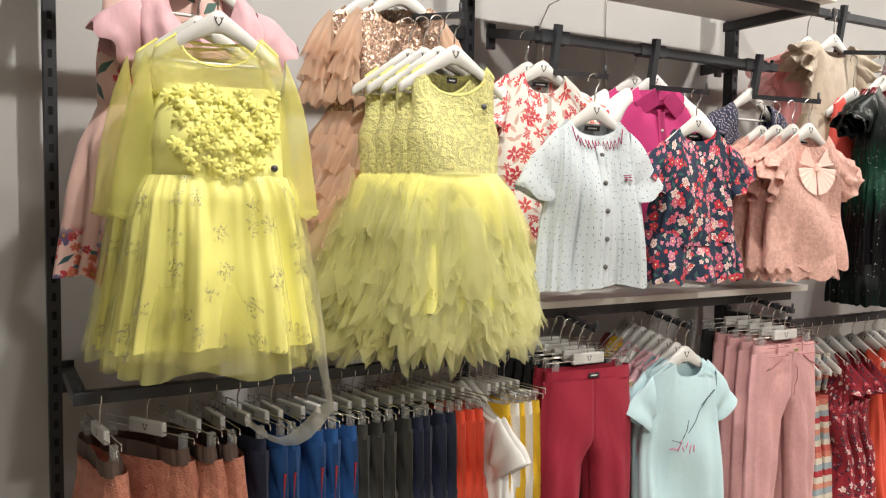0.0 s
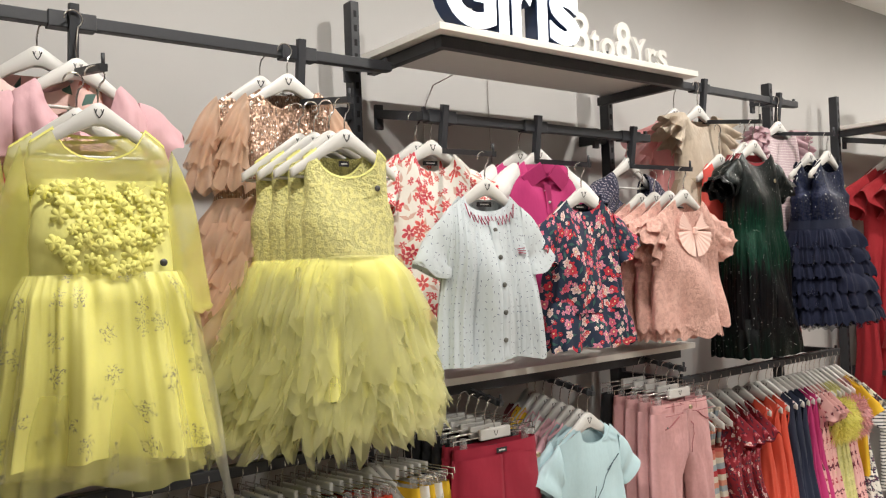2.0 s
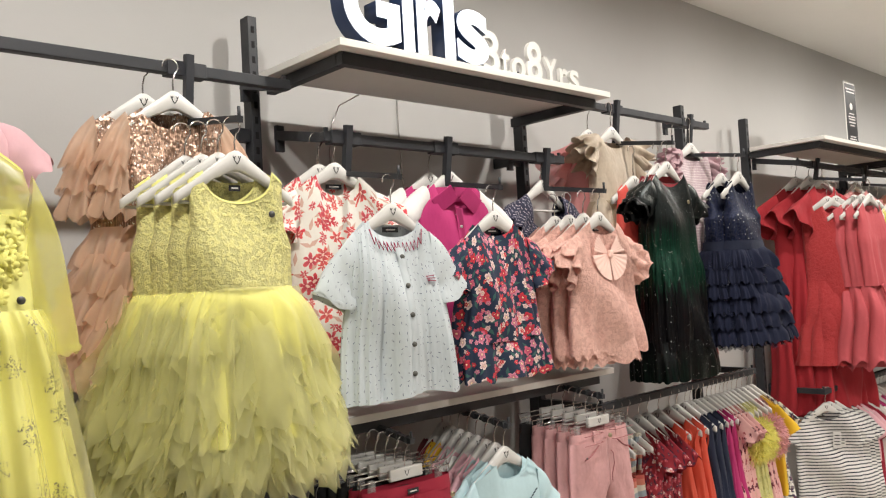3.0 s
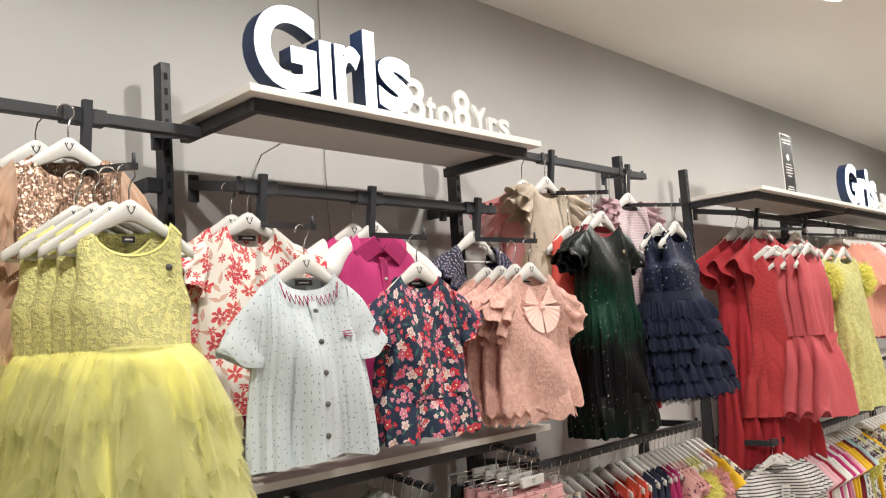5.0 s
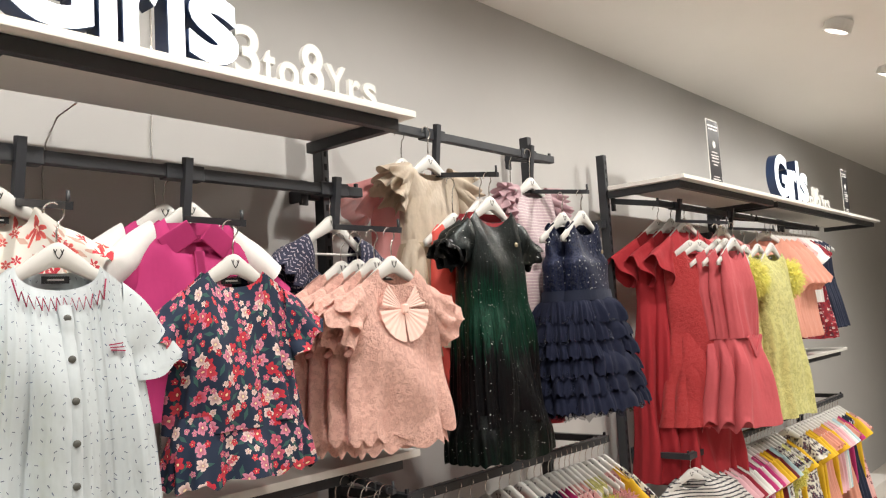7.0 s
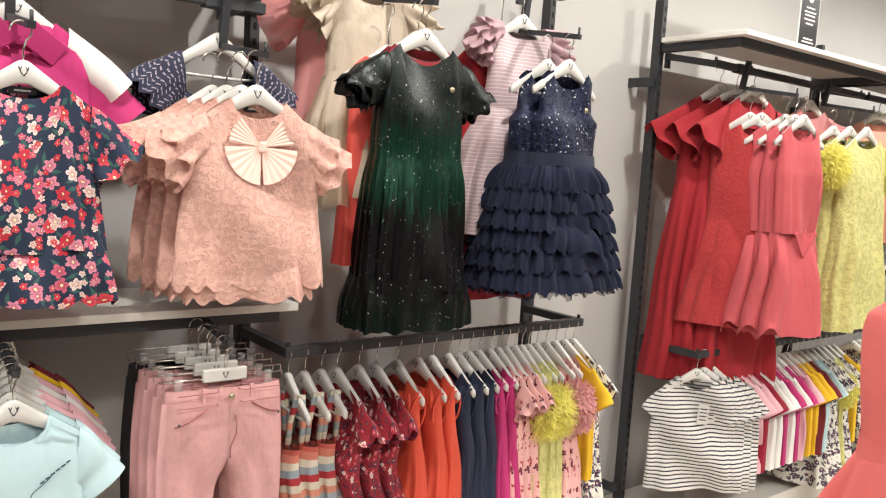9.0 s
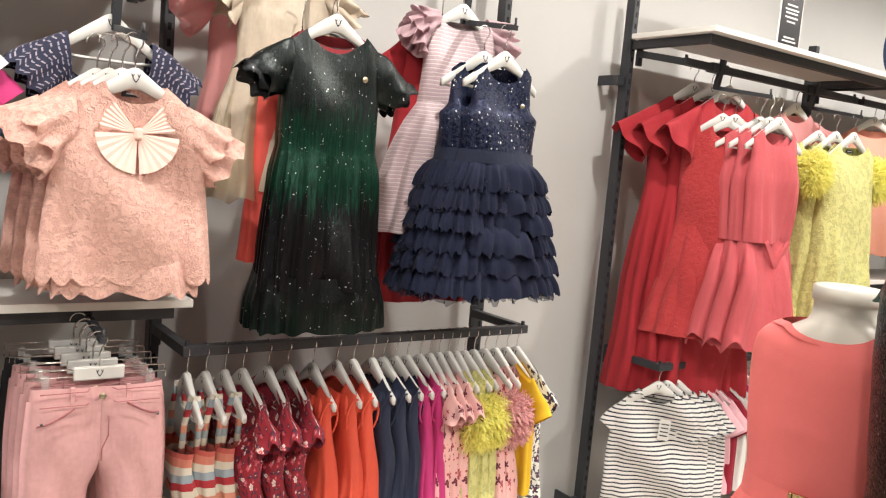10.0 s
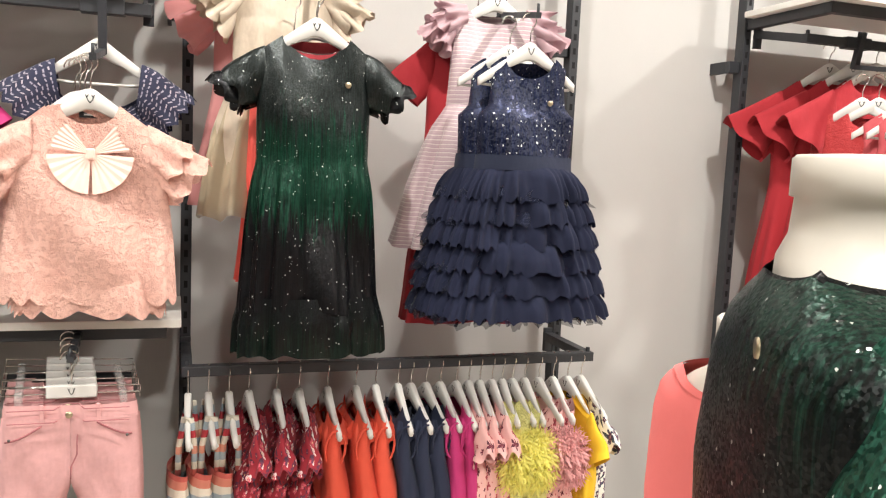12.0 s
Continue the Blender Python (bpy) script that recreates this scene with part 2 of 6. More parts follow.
def cells(k, vec, rnd=0.9):
    node = k.t.nodes.new("ShaderNodeTexVoronoi")
    node.voronoi_dimensions = "2D"
    k.put(node.inputs["Vector"], vec)
    k.put(node.inputs["Scale"], 1.0)
    k.put(node.inputs["Randomness"], rnd)
    d = k.n("ShaderNodeVectorMath", vec, node.outputs["Position"], operation="SUBTRACT")
    s = k.t.nodes.new("ShaderNodeSeparateXYZ")
    k.t.links.new(d, s.inputs[0])
    c = k.t.nodes.new("ShaderNodeSeparateColor")
    k.t.links.new(node.outputs["Color"], c.inputs[0])
    return s.outputs[0], s.outputs[1], c.outputs[0], c.outputs[1], c.outputs[2]


def pick(k, f, cols):
    node = k.t.nodes.new("ShaderNodeValToRGB")
    node.color_ramp.interpolation = "CONSTANT"
    el = node.color_ramp.elements
    while len(el) < len(cols):
        el.new(0.5)
    for i, c in enumerate(cols):
        el[i].position = i / len(cols)
        el[i].color = (*c, 1)
    k.put(node.inputs[0], f)
    return node.outputs[0]


def flowers(scale, cols, petals=5, size=0.42, keep=0.85, heart=(0.9, 0.75, 0.3), leaf=None, lobes=0.45):
    def f(k, base):
        out = base
        vec = flat_vec(k, scale, scale)
        if leaf:
            v2 = k.n("ShaderNodeVectorMath", flat_vec(k, scale * 1.1, scale * 1.1), (3.3, 7.1, 0), operation="ADD")
            x, y, a, b, c = cells(k, v2)
            t = k.math("MULTIPLY", a, 6.28)
            u = k.math("SUBTRACT", k.math("MULTIPLY", x, k.math("COSINE", t)), k.math("MULTIPLY", y, k.math("SINE", t)))
            w = k.math("ADD", k.math("MULTIPLY", x, k.math("SINE", t)), k.math("MULTIPLY", y, k.math("COSINE", t)))
            r = k.math("ADD", k.math("ABSOLUTE", k.math("MULTIPLY", u, 3.2)), k.math("ABSOLUTE", w))
            out = k.mix(k.ramp(r, 0.48, 0.40), out, leaf)
        for i, (sc, sz, kp) in enumerate(((1.0, size, keep), (1.75, size * 0.9, keep * 0.55))):
            v = k.n("ShaderNodeVectorMath", flat_vec(k, scale * sc, scale * sc), (1.7 * i, 4.1 * i, 0), operation="ADD")
            warp = k.n("ShaderNodeTexNoise", v, None, 2.6, 2.0, out=1)
            warp = k.n("ShaderNodeVectorMath", k.n("ShaderNodeVectorMath", warp, (0.5, 0.5, 0.5), operation="SUBTRACT"), (0.30, 0.30, 0.0), operation="MULTIPLY")
            v = k.n("ShaderNodeVectorMath", v, warp, operation="ADD")
            x, y, a, b, c = cells(k, v)
            ang = k.math("ADD", k.math("ARCTAN2", y, x), k.math("MULTIPLY", b, 6.28))
            r = k.math("SQRT", k.math("ADD", k.math("MULTIPLY", x, x), k.math("MULTIPLY", y, y)))
            rim = k.math("MULTIPLY", k.math("MULTIPLY_ADD", k.math("ABSOLUTE", k.math("COSINE", k.math("MULTIPLY", ang, petals / 2))), lobes, 1 - lobes), sz)
            m = k.math("MULTIPLY", k.ramp(k.math("DIVIDE", r, rim), 1.03, 0.93), k.math("LESS_THAN", c, kp))
            col = k.mix(k.ramp(k.math("DIVIDE", r, rim), 0.2, 0.95), k.mix(0.55, pick(k, a, cols), (0.25, 0.02, 0.05)), pick(k, a, cols))
            out = k.mix(m, out, col)
            out = k.mix(k.math("MULTIPLY", m, k.ramp(r, sz * 0.2, sz * 0.13)), out, heart)
        return out
    return f


def dashes(scale, col, length=0.17, width=0.035, turn=6.28, rnd=0.6):
    def f(k, base):
        x, y, a, b, c = cells(k, flat_vec(k, scale, scale), rnd)
        t = k.math("MULTIPLY", a, turn)
        u = k.math("SUBTRACT", k.math("MULTIPLY", x, k.math("COSINE", t)), k.math("MULTIPLY", y, k.math("SINE", t)))
        w = k.math("ADD", k.math("MULTIPLY", x, k.math("SINE", t)), k.math("MULTIPLY", y, k.math("COSINE", t)))
        m = k.math("MULTIPLY", k.math("LESS_THAN", k.math("ABSOLUTE", u), length), k.math("LESS_THAN", k.math("ABSOLUTE", w), width))
        return k.mix(m, base, pick(k, b, col))
    return f


def stripes(period, cols, wobble=0.0, across=False):
    def f(k, base):
        s = k.t.nodes.new("ShaderNodeSeparateXYZ")
        k.t.links.new(k.coords(), s.inputs[0])
        z = s.outputs[0 if across else 2]
        if wobble:
            z = k.math("ADD", z, k.math("MULTIPLY", k.noise(k.coords(), 14), wobble))
        return pick(k, k.math("FRACT", k.math("DIVIDE", z, period)), cols)
    return f


def below(k, z, soft=0.02):
    """1 under the height z of the thing, fading over soft."""
    s = k.t.nodes.new("ShaderNodeSeparateXYZ")
    k.t.links.new(k.coords(), s.inputs[0])
    return k.ramp(s.outputs[2], z + soft, z - soft)


def border(z, inner):
    def f(k, base):
        return k.mix(below(k, z, 0.015), base, inner(k, base))
    return f


def glitter(scale, col, spread=0.3, fine=260.0, cut=0.58):
    def f(k, base, mask=False):
        x, y, a, b, c = cells(k, flat_vec(k, scale, scale), 0.8)
        ang = k.math("ADD", k.math("ARCTAN2", y, x), k.math("MULTIPLY", b, 6.28))
        r = k.math("SQRT", k.math("ADD", k.math("MULTIPLY", x, x), k.math("MULTIPLY", y, y)))
        rim = k.math("MULTIPLY", k.math("MULTIPLY_ADD", k.math("ABSOLUTE", k.math("COSINE", k.math("MULTIPLY", ang, 3))), 0.6, 0.4), spread)
        m = k.math("MULTIPLY", k.math("LESS_THAN", r, rim), k.ramp(k.noise(k.coords(), fine, 1), cut, cut + 0.06))
        m = k.math("MULTIPLY", m, k.math("LESS_THAN", c, 0.8))
        return m if mask else k.mix(m, base, col)
    return f


def lace_cloth(name, col, share=0.1, dark=(0.22, 0.06, 0.05), deep=0.006, scale=48.0):
    k = Nodes(name)
    c = k.vary(col, 0.08)
    blot = k.ramp(k.noise(k.coords(), scale, 3, 0.6), 0.44, 0.56)
    fine = k.ramp(k.noise(k.coords(), scale * 6, 2), 0.42, 0.60)
    c2 = k.mix(k.math("MULTIPLY", k.math("SUBTRACT", 1.0, blot), k.math("MULTIPLY_ADD", fine, -0.36, 0.54)), c, k.mix(0.6, c, dark))
    h = k.math("ADD", k.math("MULTIPLY", blot, 0.8), k.math("MULTIPLY", fine, 0.3))
    k.set(color=c2, rough=0.85, sheen=0.1, normal=k.bump(h, 0.8, deep * 0.6, k.bump(k.noise(k.coords((1, 1, 0.5)), 14), 0.3, 0.006)))
    if share:
        translucent(k, c2, share)
    return k.m


def sequin_cloth(name, low, mid, top, z0, z1, size=600.0, cover=1.0, glint=0.02, tip=0.4):
    """Sequins: small discs that each tilt their own way; the colour runs from top through mid to low in drawn-out
    streaks, and a few discs are painted near-white as glints.
    """
    k = Nodes(name)
    v = k.coords()
    n = k.t.nodes.new("ShaderNodeTexVoronoi")
    k.put(n.inputs["Vector"], v)
    k.put(n.inputs["Scale"], size)
    s = k.t.nodes.new("ShaderNodeSeparateXYZ")
    k.t.links.new(v, s.inputs[0])
    streak = k.math("MULTIPLY", k.math("SUBTRACT", k.noise(k.coords((230, 120, 4)), 1.0, 3), 0.5), 0.34)
    z = k.math("ADD", s.outputs[2], streak)
    c = k.mix(k.ramp(z, z1 + 0.03, z1 - 0.06), top, mid)
    c = k.mix(k.ramp(z, z0 + 0.035, z0 - 0.02), c, low)
    tilt = k.n("ShaderNodeVectorMath", n.outputs["Color"], (0.5, 0.5, 0.5), operation="SUBTRACT")
    tilt = k.n("ShaderNodeVectorMath", tilt, (tip, tip, tip), operation="MULTIPLY")
    geo = k.t.nodes.new("ShaderNodeNewGeometry")
    nn = k.n("ShaderNodeVectorMath", geo.outputs["Normal"], tilt, operation="ADD")
    nn = k.n("ShaderNodeVectorMath", nn, operation="NORMALIZE")
    cs = k.t.nodes.new("ShaderNodeSeparateColor")
    k.t.links.new(n.outputs["Color"], cs.inputs[0])
    shiny = k.math("LESS_THAN", cs.outputs[0], cover)
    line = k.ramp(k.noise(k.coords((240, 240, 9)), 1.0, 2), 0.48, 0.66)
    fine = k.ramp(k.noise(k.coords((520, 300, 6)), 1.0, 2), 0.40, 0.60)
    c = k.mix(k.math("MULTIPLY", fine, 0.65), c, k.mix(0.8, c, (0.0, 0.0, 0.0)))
    # highlights put into the colour: a few discs along the streaks turn near-white
    painted_glint = k.math("LESS_THAN", cs.outputs[1], k.math("MULTIPLY", line, glint * 3.0))
    c = k.mix(painted_glint, c, (0.75, 0.78, 0.75))
    k.set(color=c, metal=k.math("MULTIPLY", shiny, 0.6), rough=k.math("MULTIPLY_ADD", shiny, -0.36, 0.72), normal=nn)
    return k.m


def tulle(name, col, share=0.45, alpha=0.6):
    k = Nodes(name)
    c = k.vary(col, 0.10)
    k.set(color=c, rough=0.9, sheen=0.2, normal=k.bump(k.noise(k.coords((1, 1, 0.3)), 40), 0.25, 0.004))
    translucent(k, c, share, alpha)
    return k.m


def spangled_net(name, col, spot_pattern, alpha):
    """A fine clear net with solid glitter stuck on it."""
    k = Nodes(name)
    m = spot_pattern(k, None, True)
    c = k.mix(m, k.vary(col, 0.10), (0.30, 0.285, 0.225))
    k.set(color=c, rough=k.math("MULTIPLY_ADD", m, -0.5, 0.85), metal=k.math("MULTIPLY", m, 0.5), normal=k.bump(k.noise(k.coords((1, 1, 0.3)), 40), 0.25, 0.004))
    translucent(k, c, 0.3, k.math("MAXIMUM", alpha, m))
    return k.m


# ---- cloth shapes ----
def ramp01(x, a, b):
    t = np.clip((x - a) / (b - a), 0, 1)
    return t * t * (3 - 2 * t)


def shell(name, mat, prof, neck=None, slope=0.0, folds=(), hem=(0, 0.0, "wave"), seed=0, cols=72, rows=28, lean=0.0, crumple=0.003, square=0.75, hung=True):
    """A hollow cloth tube. prof: (height under the hanger's top, half width, half depth) from top to hem.
    neck: (share of the width, depth in front, depth behind). folds: (number, depth, from height, full at height)."""
    rg = np.random.RandomState(seed)
    prof = np.array(prof, float)
    zz = np.linspace(prof[0, 0], prof[-1, 0], rows)
    w = np.interp(-zz, -prof[:, 0], prof[:, 1])
    d = np.interp(-zz, -prof[:, 0], prof[:, 2])
    th = np.linspace(0, 2 * np.pi, cols, endpoint=False) + 0.001
    cx, sy = np.cos(th), np.sin(th)
    s = np.sign(cx) * np.abs(cx) ** square
    q = np.sign(sy) * np.abs(sy) ** square
    x = w[:, None] * s[None]
    y = d[:, None] * q[None]
    z = np.repeat(zz[:, None], cols, 1)
    fade = np.clip(1 - (prof[0, 0] - zz) / 0.15, 0, 1)[:, None]
    adj = -slope * np.abs(s) ** 1.4
    if neck and hung:
        # the shoulders lie on the sloping arms of the hanger
        nw, nf, nb = neck
        nw = min(0.84, nw)
        line = 0.0135 - 0.74 * np.abs(s) * w[0] - prof[0, 0]
        dip = np.sqrt(np.clip(1 - (s / nw) ** 2, 0, 1)) ** 0.8
        edge = 0.0135 - 0.74 * nw * w[0] - prof[0, 0]
        adj = np.where(np.abs(s) < nw, edge - dip * np.where(sy < 0, nf, nb), line)
    elif neck:
        nw, nf, nb = neck
        dip = np.sqrt(np.clip(1 - (s / nw) ** 2, 0, 1))
        adj = adj - dip * np.where(sy < 0, nf, nb)
        adj = adj + np.where(np.abs(s) < nw, 0.006, 0)
    z = z + adj[None] * fade
    for n, amp, za, zb in folds:
        f = np.zeros(cols)
        tot = 0
        for m in (max(2, round(n * 0.55)), n, round(n * 1.6)):
            a = rg.uniform(0.5, 1.0)
            f += a * np.sin(m * th + rg.uniform(0, 6.28))
            tot += a
        f = f / tot * 1.5
        g = ramp01(-zz, -za, -zb)[:, None]
        drift = np.sin(zz * 9 + rg.uniform(0, 6))[:, None] * 0.10 + 1
        x = x + amp * g * f[None] * np.cos(th)[None] * 0.6 * drift
        y = y + amp * g * f[None] * np.sin(th)[None] * drift
    if crumple:
        for i in range(4):
            kx, kz, ph = rg.uniform(8, 30), rg.uniform(6, 26), rg.uniform(0, 6.28)
            y = y + crumple * np.sin(kx * x + kz * z + ph) * (0.4 + np.abs(q)[None])
    n, amp, kind = hem
    if amp:
        g = np.clip(1 - (zz - prof[-1, 0]) / 0.05, 0, 1)[:, None]
        ph = rg.uniform(0, 6)
        if kind == "scallop":
            h = -np.abs(np.sin(n * th / 2 + ph)) * amp
        elif kind == "points":
            h = -np.abs(((th * n / 6.283 + ph) % 1) - 0.5) * 2 * amp + rg.uniform(-0.4, 0.4, cols) * amp
        else:
            h = amp * ((np.sin(n * th + ph) + 0.6 * np.sin(1.7 * n * th + 1)) / 1.6 + rg.uniform(-0.45, 0.45, cols) * (n > 16))
        z = z + g * h[None]
    x = x + lean * (zz[0] - zz)[:, None]
    P = np.stack([x, y, z], -1).reshape(-1, 3)
    F = []
    for j in range(rows - 1):
        for i in range(cols):
            a, b = j * cols + i, j * cols + (i + 1) % cols
            F.append((a, b, b + cols, a + cols))
    return lay_out(mesh_of(name, P, F, mat, True), P, rows, cols)


def sleeve_mesh(name, mat, p0, ang, length, r0, r1, depth=0.35, waves=0, amp=0.0, puff=0.0, seed=0, cols=40, rows=14, bend=0.0, root=True):
    """A sleeve from p0=(x, z), out and down by ang degrees from the vertical; mirrored where x is negative."""
    rg = np.random.RandomState(seed + 77)
    sg = 1 if p0[0] >= 0 else -1
    V = []
    th = np.linspace(0, 2 * np.pi, cols, endpoint=False)
    c = np.array([p0[0], p0[1]])
    ph = rg.uniform(0, 6)
    for j in range(rows):
        t = j / (rows - 1)
        a = radians(ang - bend * t)
        dirv = np.array([sg * math.sin(a), -math.cos(a)])
        perp = sg * np.array([dirv[1] * -1, dirv[0]])
        k = (1 - t) ** 1.6 if root else 0.0
        nrm = k * np.array([sg * 0.12, 1.0]) + (1 - k) * perp
        nrm = nrm / np.linalg.norm(nrm)
        if j:
            c = c + dirv * length / (rows - 1)
        r = r0 + (r1 - r0) * t + puff * math.sin(math.pi * t)
        f = 1 + (waves and amp * t * np.sin(waves * th + ph + 1.2 * t)) + 0.06 * np.sin(3 * th + 5 * t + ph)
        u = np.cos(th) * r * f
        y = np.sin(th) * r * depth * (0.72 + 0.28 * t) * (1 + (waves and 2.2 * amp * t * np.sin(waves * th + ph))) + 0.003 * np.sin(9 * t + ph)
        tip = (0.008 * np.sin(waves * th) * t) if waves else 0
        V.append(np.stack([c[0] + nrm[0] * u + dirv[0] * tip, y, c[1] + nrm[1] * u + dirv[1] * tip], -1))
    P = np.concatenate(V)
    F = []
    for j in range(rows - 1):
        for i in range(cols):
            a, b = j * cols + i, j * cols + (i + 1) % cols
            F.append((a, b, b + cols, a + cols))
    return lay_out(mesh_of(name, P, F, mat, True), P, rows, cols)


def sleeves(t, mat, p0, ang, length, r0, r1, label="", name="sleeve", hung=True, **kw):
    """A pair of sleeves; on a hanger their roots start where the shoulder line ends."""
    if hung:
        p0 = (p0[0] * 0.95, 0.0135 - 0.74 * abs(p0[0]) - r0 * 0.93)
    for sg in (1, -1):
        part(name, sleeve_mesh(name, mat, (sg * p0[0], p0[1]), ang, length, r0, r1, seed=3 + sg, **kw), mat, t, label)


def petals_mesh(name, mat, rings, seed=0, jitter=0.0, point=0.50):
    """Layers of soft ragged panels that hang round a skirt: (height, half width, half depth, number, length, panel width)."""
    rg = np.random.RandomState(seed)
    V, F = [], []
    for z0, w, d, n, ln, pw in rings:
        for i in range(n):
            th = 2 * math.pi * (i + rg.uniform(-0.5, 0.5)) / n
            out = np.array([math.cos(th) * w, math.sin(th) * d])
            o = out / (np.linalg.norm(out) + 1e-6)
            tan = np.array([-math.sin(th) * w, math.cos(th) * d])
            tan = tan / (np.linalg.norm(tan) + 1e-6)
            L = ln * rg.uniform(0.55, 1.2)
            wd = pw * rg.uniform(0.6, 1.3)
            skew = rg.uniform(-0.30, 0.30)
            fl = rg.uniform(0.10, 0.38)
            k1, k2, p1, p2 = rg.uniform(2, 5), rg.uniform(5, 11), rg.uniform(0, 6), rg.uniform(0, 6)
            peak = rg.uniform(-0.7, 0.7)
            b = len(V)
            zj = z0 + rg.uniform(-jitter, jitter)
            R, C = 9, 9
            for j in range(R):
                t = j / (R - 1)
                half = wd * (0.30 + 0.85 * math.sin(min(1, t * 1.3) * math.pi / 2))
                for c in range(C):
                    u = (c / (C - 1) - 0.5) * 2
                    cut = 1 - point * abs(u - peak) / (1 + abs(peak))
                    tt = t * (cut + 0.12 * math.sin(k2 * u + p2))
                    fold = 0.012 * math.sin(k1 * u * 2 + p1 + 3 * t) * (0.25 + t) + 0.004 * math.sin(k2 * (u + t) + p2)
                    pos = out + o * (fl * L * tt ** 1.3 + fold) + tan * (u * half * 0.5 + skew * L * tt * 0.45)
                    V.append((pos[0], pos[1] * 0.9, zj - L * tt * (0.97 + 0.03 * math.cos(k1 * u))))
            for j in range(R - 1):
                for c in range(C - 1):
                    a = b + j * C + c
                    F.append((a, a + 1, a + C + 1, a + C))
    return mesh_of(name, V, F, mat, True)


def fluff_mesh(name, mat, centre, radii, n, size, seed=0, half=False):
    """A cloud of short curled strips: feather trims and tulle pompons."""
    rg = np.random.RandomState(seed)
    V, F = [], []
    for i in range(n):
        v = rg.normal(size=3)
        v /= np.linalg.norm(v)
        p = np.array(centre) + v * np.array(radii) * rg.uniform(0.45, 1.0)
        t = np.cross(v, rg.normal(size=3))
        t /= np.linalg.norm(t) + 1e-6
        way = v * 0.7 + rg.normal(size=3) * 0.7
        way /= np.linalg.norm(way) + 1e-6
        L, w = size * rg.uniform(0.7, 1.4), size * rg.uniform(0.10, 0.20)
        b = len(V)
        for j in range(4):
            q = p + way * L * j / 3 + t * 0.3 * L * (j / 3) ** 2 * rg.uniform(-1, 1) - np.array([0, 0, 0.25 * L * (j / 3) ** 2])
            s = np.cross(v, t) * w * (1 - 0.6 * j / 3)
            V += [q - s, q + s]
        for j in range(3):
            a = b + 2 * j
            F.append((a, a + 1, a + 3, a + 2))
    return mesh_of(name, V, F, mat, True)


def disc_mesh(name, mat, r, thick, n=12, petals=0):
    V, F = [], []
    for z, y in ((0, 0), (1, -thick)):
        for i in range(n):
            a = 2 * math.pi * i / n
            rr = r * (1 if not petals else 0.58 + 0.42 * abs(math.cos(a * petals / 2)) ** 0.6)
            k = 1 if z == 0 else 0.93
            V.append((math.cos(a) * rr * k, y - (0.10 * rr * abs(math.cos(a * petals / 2)) if petals and z else 0), math.sin(a) * rr * k))
    V.append((0, -thick * 0.7, 0))
    for i in range(n):
        j = (i + 1) % n
        F.append((i, j, n + j, n + i))
        F.append((n + i, n + j, 2 * n))
    return mesh_of(name, V, F, mat, True)


def shell_strip(ob, x, half, z0, z1, mat, n=26):
    """A narrow band of cloth that lies on a garment's front."""
    V = []
    for i in range(n):
        z = z0 + (z1 - z0) * i / (n - 1)
        y = snap(ob, x, z, 0.016)
        V += [(x - half, y + 0.002, z), (x - half * 0.8, y - 0.0012, z), (x + half * 0.8, y - 0.0012, z), (x + half, y + 0.002, z)]
    F = [(4 * i + q, 4 * i + q + 1, 4 * i + q + 5, 4 * i + q + 4) for i in range(n - 1) for q in range(3)]
    return mesh_of("placket", V, F, mat, True)


# ---- hangers ----
def hook_mesh(h=0.062):
    pts = [(0, 0, -0.012), (0, 0, h * 0.35)]
    r = 0.017
    for i in range(11):
        a = radians(-60 + 24.5 * i)
        pts.append((r * math.cos(a) - 0.004, 0, h - 0.008 + r * math.sin(a)))
    return tube_mesh("hook", pts, 0.0017, M_CHROME, 6)


def hanger_body_mesh(half=0.15, y=0.0065):
    """A flat moulded hanger: two sloping arms, deep at the middle, that bow back at the ends."""
    n = 45
    xs = np.linspace(-half, half, n)
    a = np.abs(xs)
    up = 0.004 - np.where(a < 0.012, 0.74 * 0.006 * (a / 0.012) ** 2, 0.74 * (a - 0.006))
    th = 0.029 + 0.012 * np.clip(1 - a / 0.05, 0, 1) - 0.009 * (a / half) ** 2
    lo = up - th
    rings = []
    for i in range(n):
        back = 0.007 * (a[i] / half) ** 2
        t = y * (1.25 - 0.45 * a[i] / half)
        e = 0.0025
        rings.append([(xs[i], back + dy, z) for dy, z in ((-t + e, up[i]), (t - e, up[i]), (t, up[i] - e), (t, lo[i] + e), (t - e, lo[i]), (-t + e, lo[i]), (-t, lo[i] + e), (-t, up[i] - e))])
    V = [p for r in rings for p in r]
    F = [(i * 8 + q, i * 8 + (q + 1) % 8, (i + 1) * 8 + (q + 1) % 8, (i + 1) * 8 + q) for i in range(n - 1) for q in range(8)]
    F += [tuple(range(8))[::-1], tuple((n - 1) * 8 + q for q in range(8))]
    return mesh_of("body", V, F, M_HANGER, True)


HANGERS = {}


def mark_mesh():
    """A small forked mark in dark print."""
    bm = bmesh.new()
    for sg in (1, -1):
        for (x0, z0, x1, z1, w) in ((0.0, -0.004, 0.0035, 0.001, 0.0016), (0.0035, 0.001, 0.0065, 0.009, 0.0016), (0.0045, 0.004, 0.0025, 0.009, 0.0012)):
            a, b = Vector((sg * x0, 0, z0)), Vector((sg * x1, 0, z1))
            d = (b - a).normalized()
            s = Vector((-d.z, 0, d.x)) * w / 2
            vs = [bm.verts.new(p) for p in (a - s, b - s, b + s, a + s)]
            bm.faces.new(vs)
    me = bpy.data.meshes.new("mark")
    bm.to_mesh(me)
    bm.free()
    me.materials.append(M_MARK)
    return me


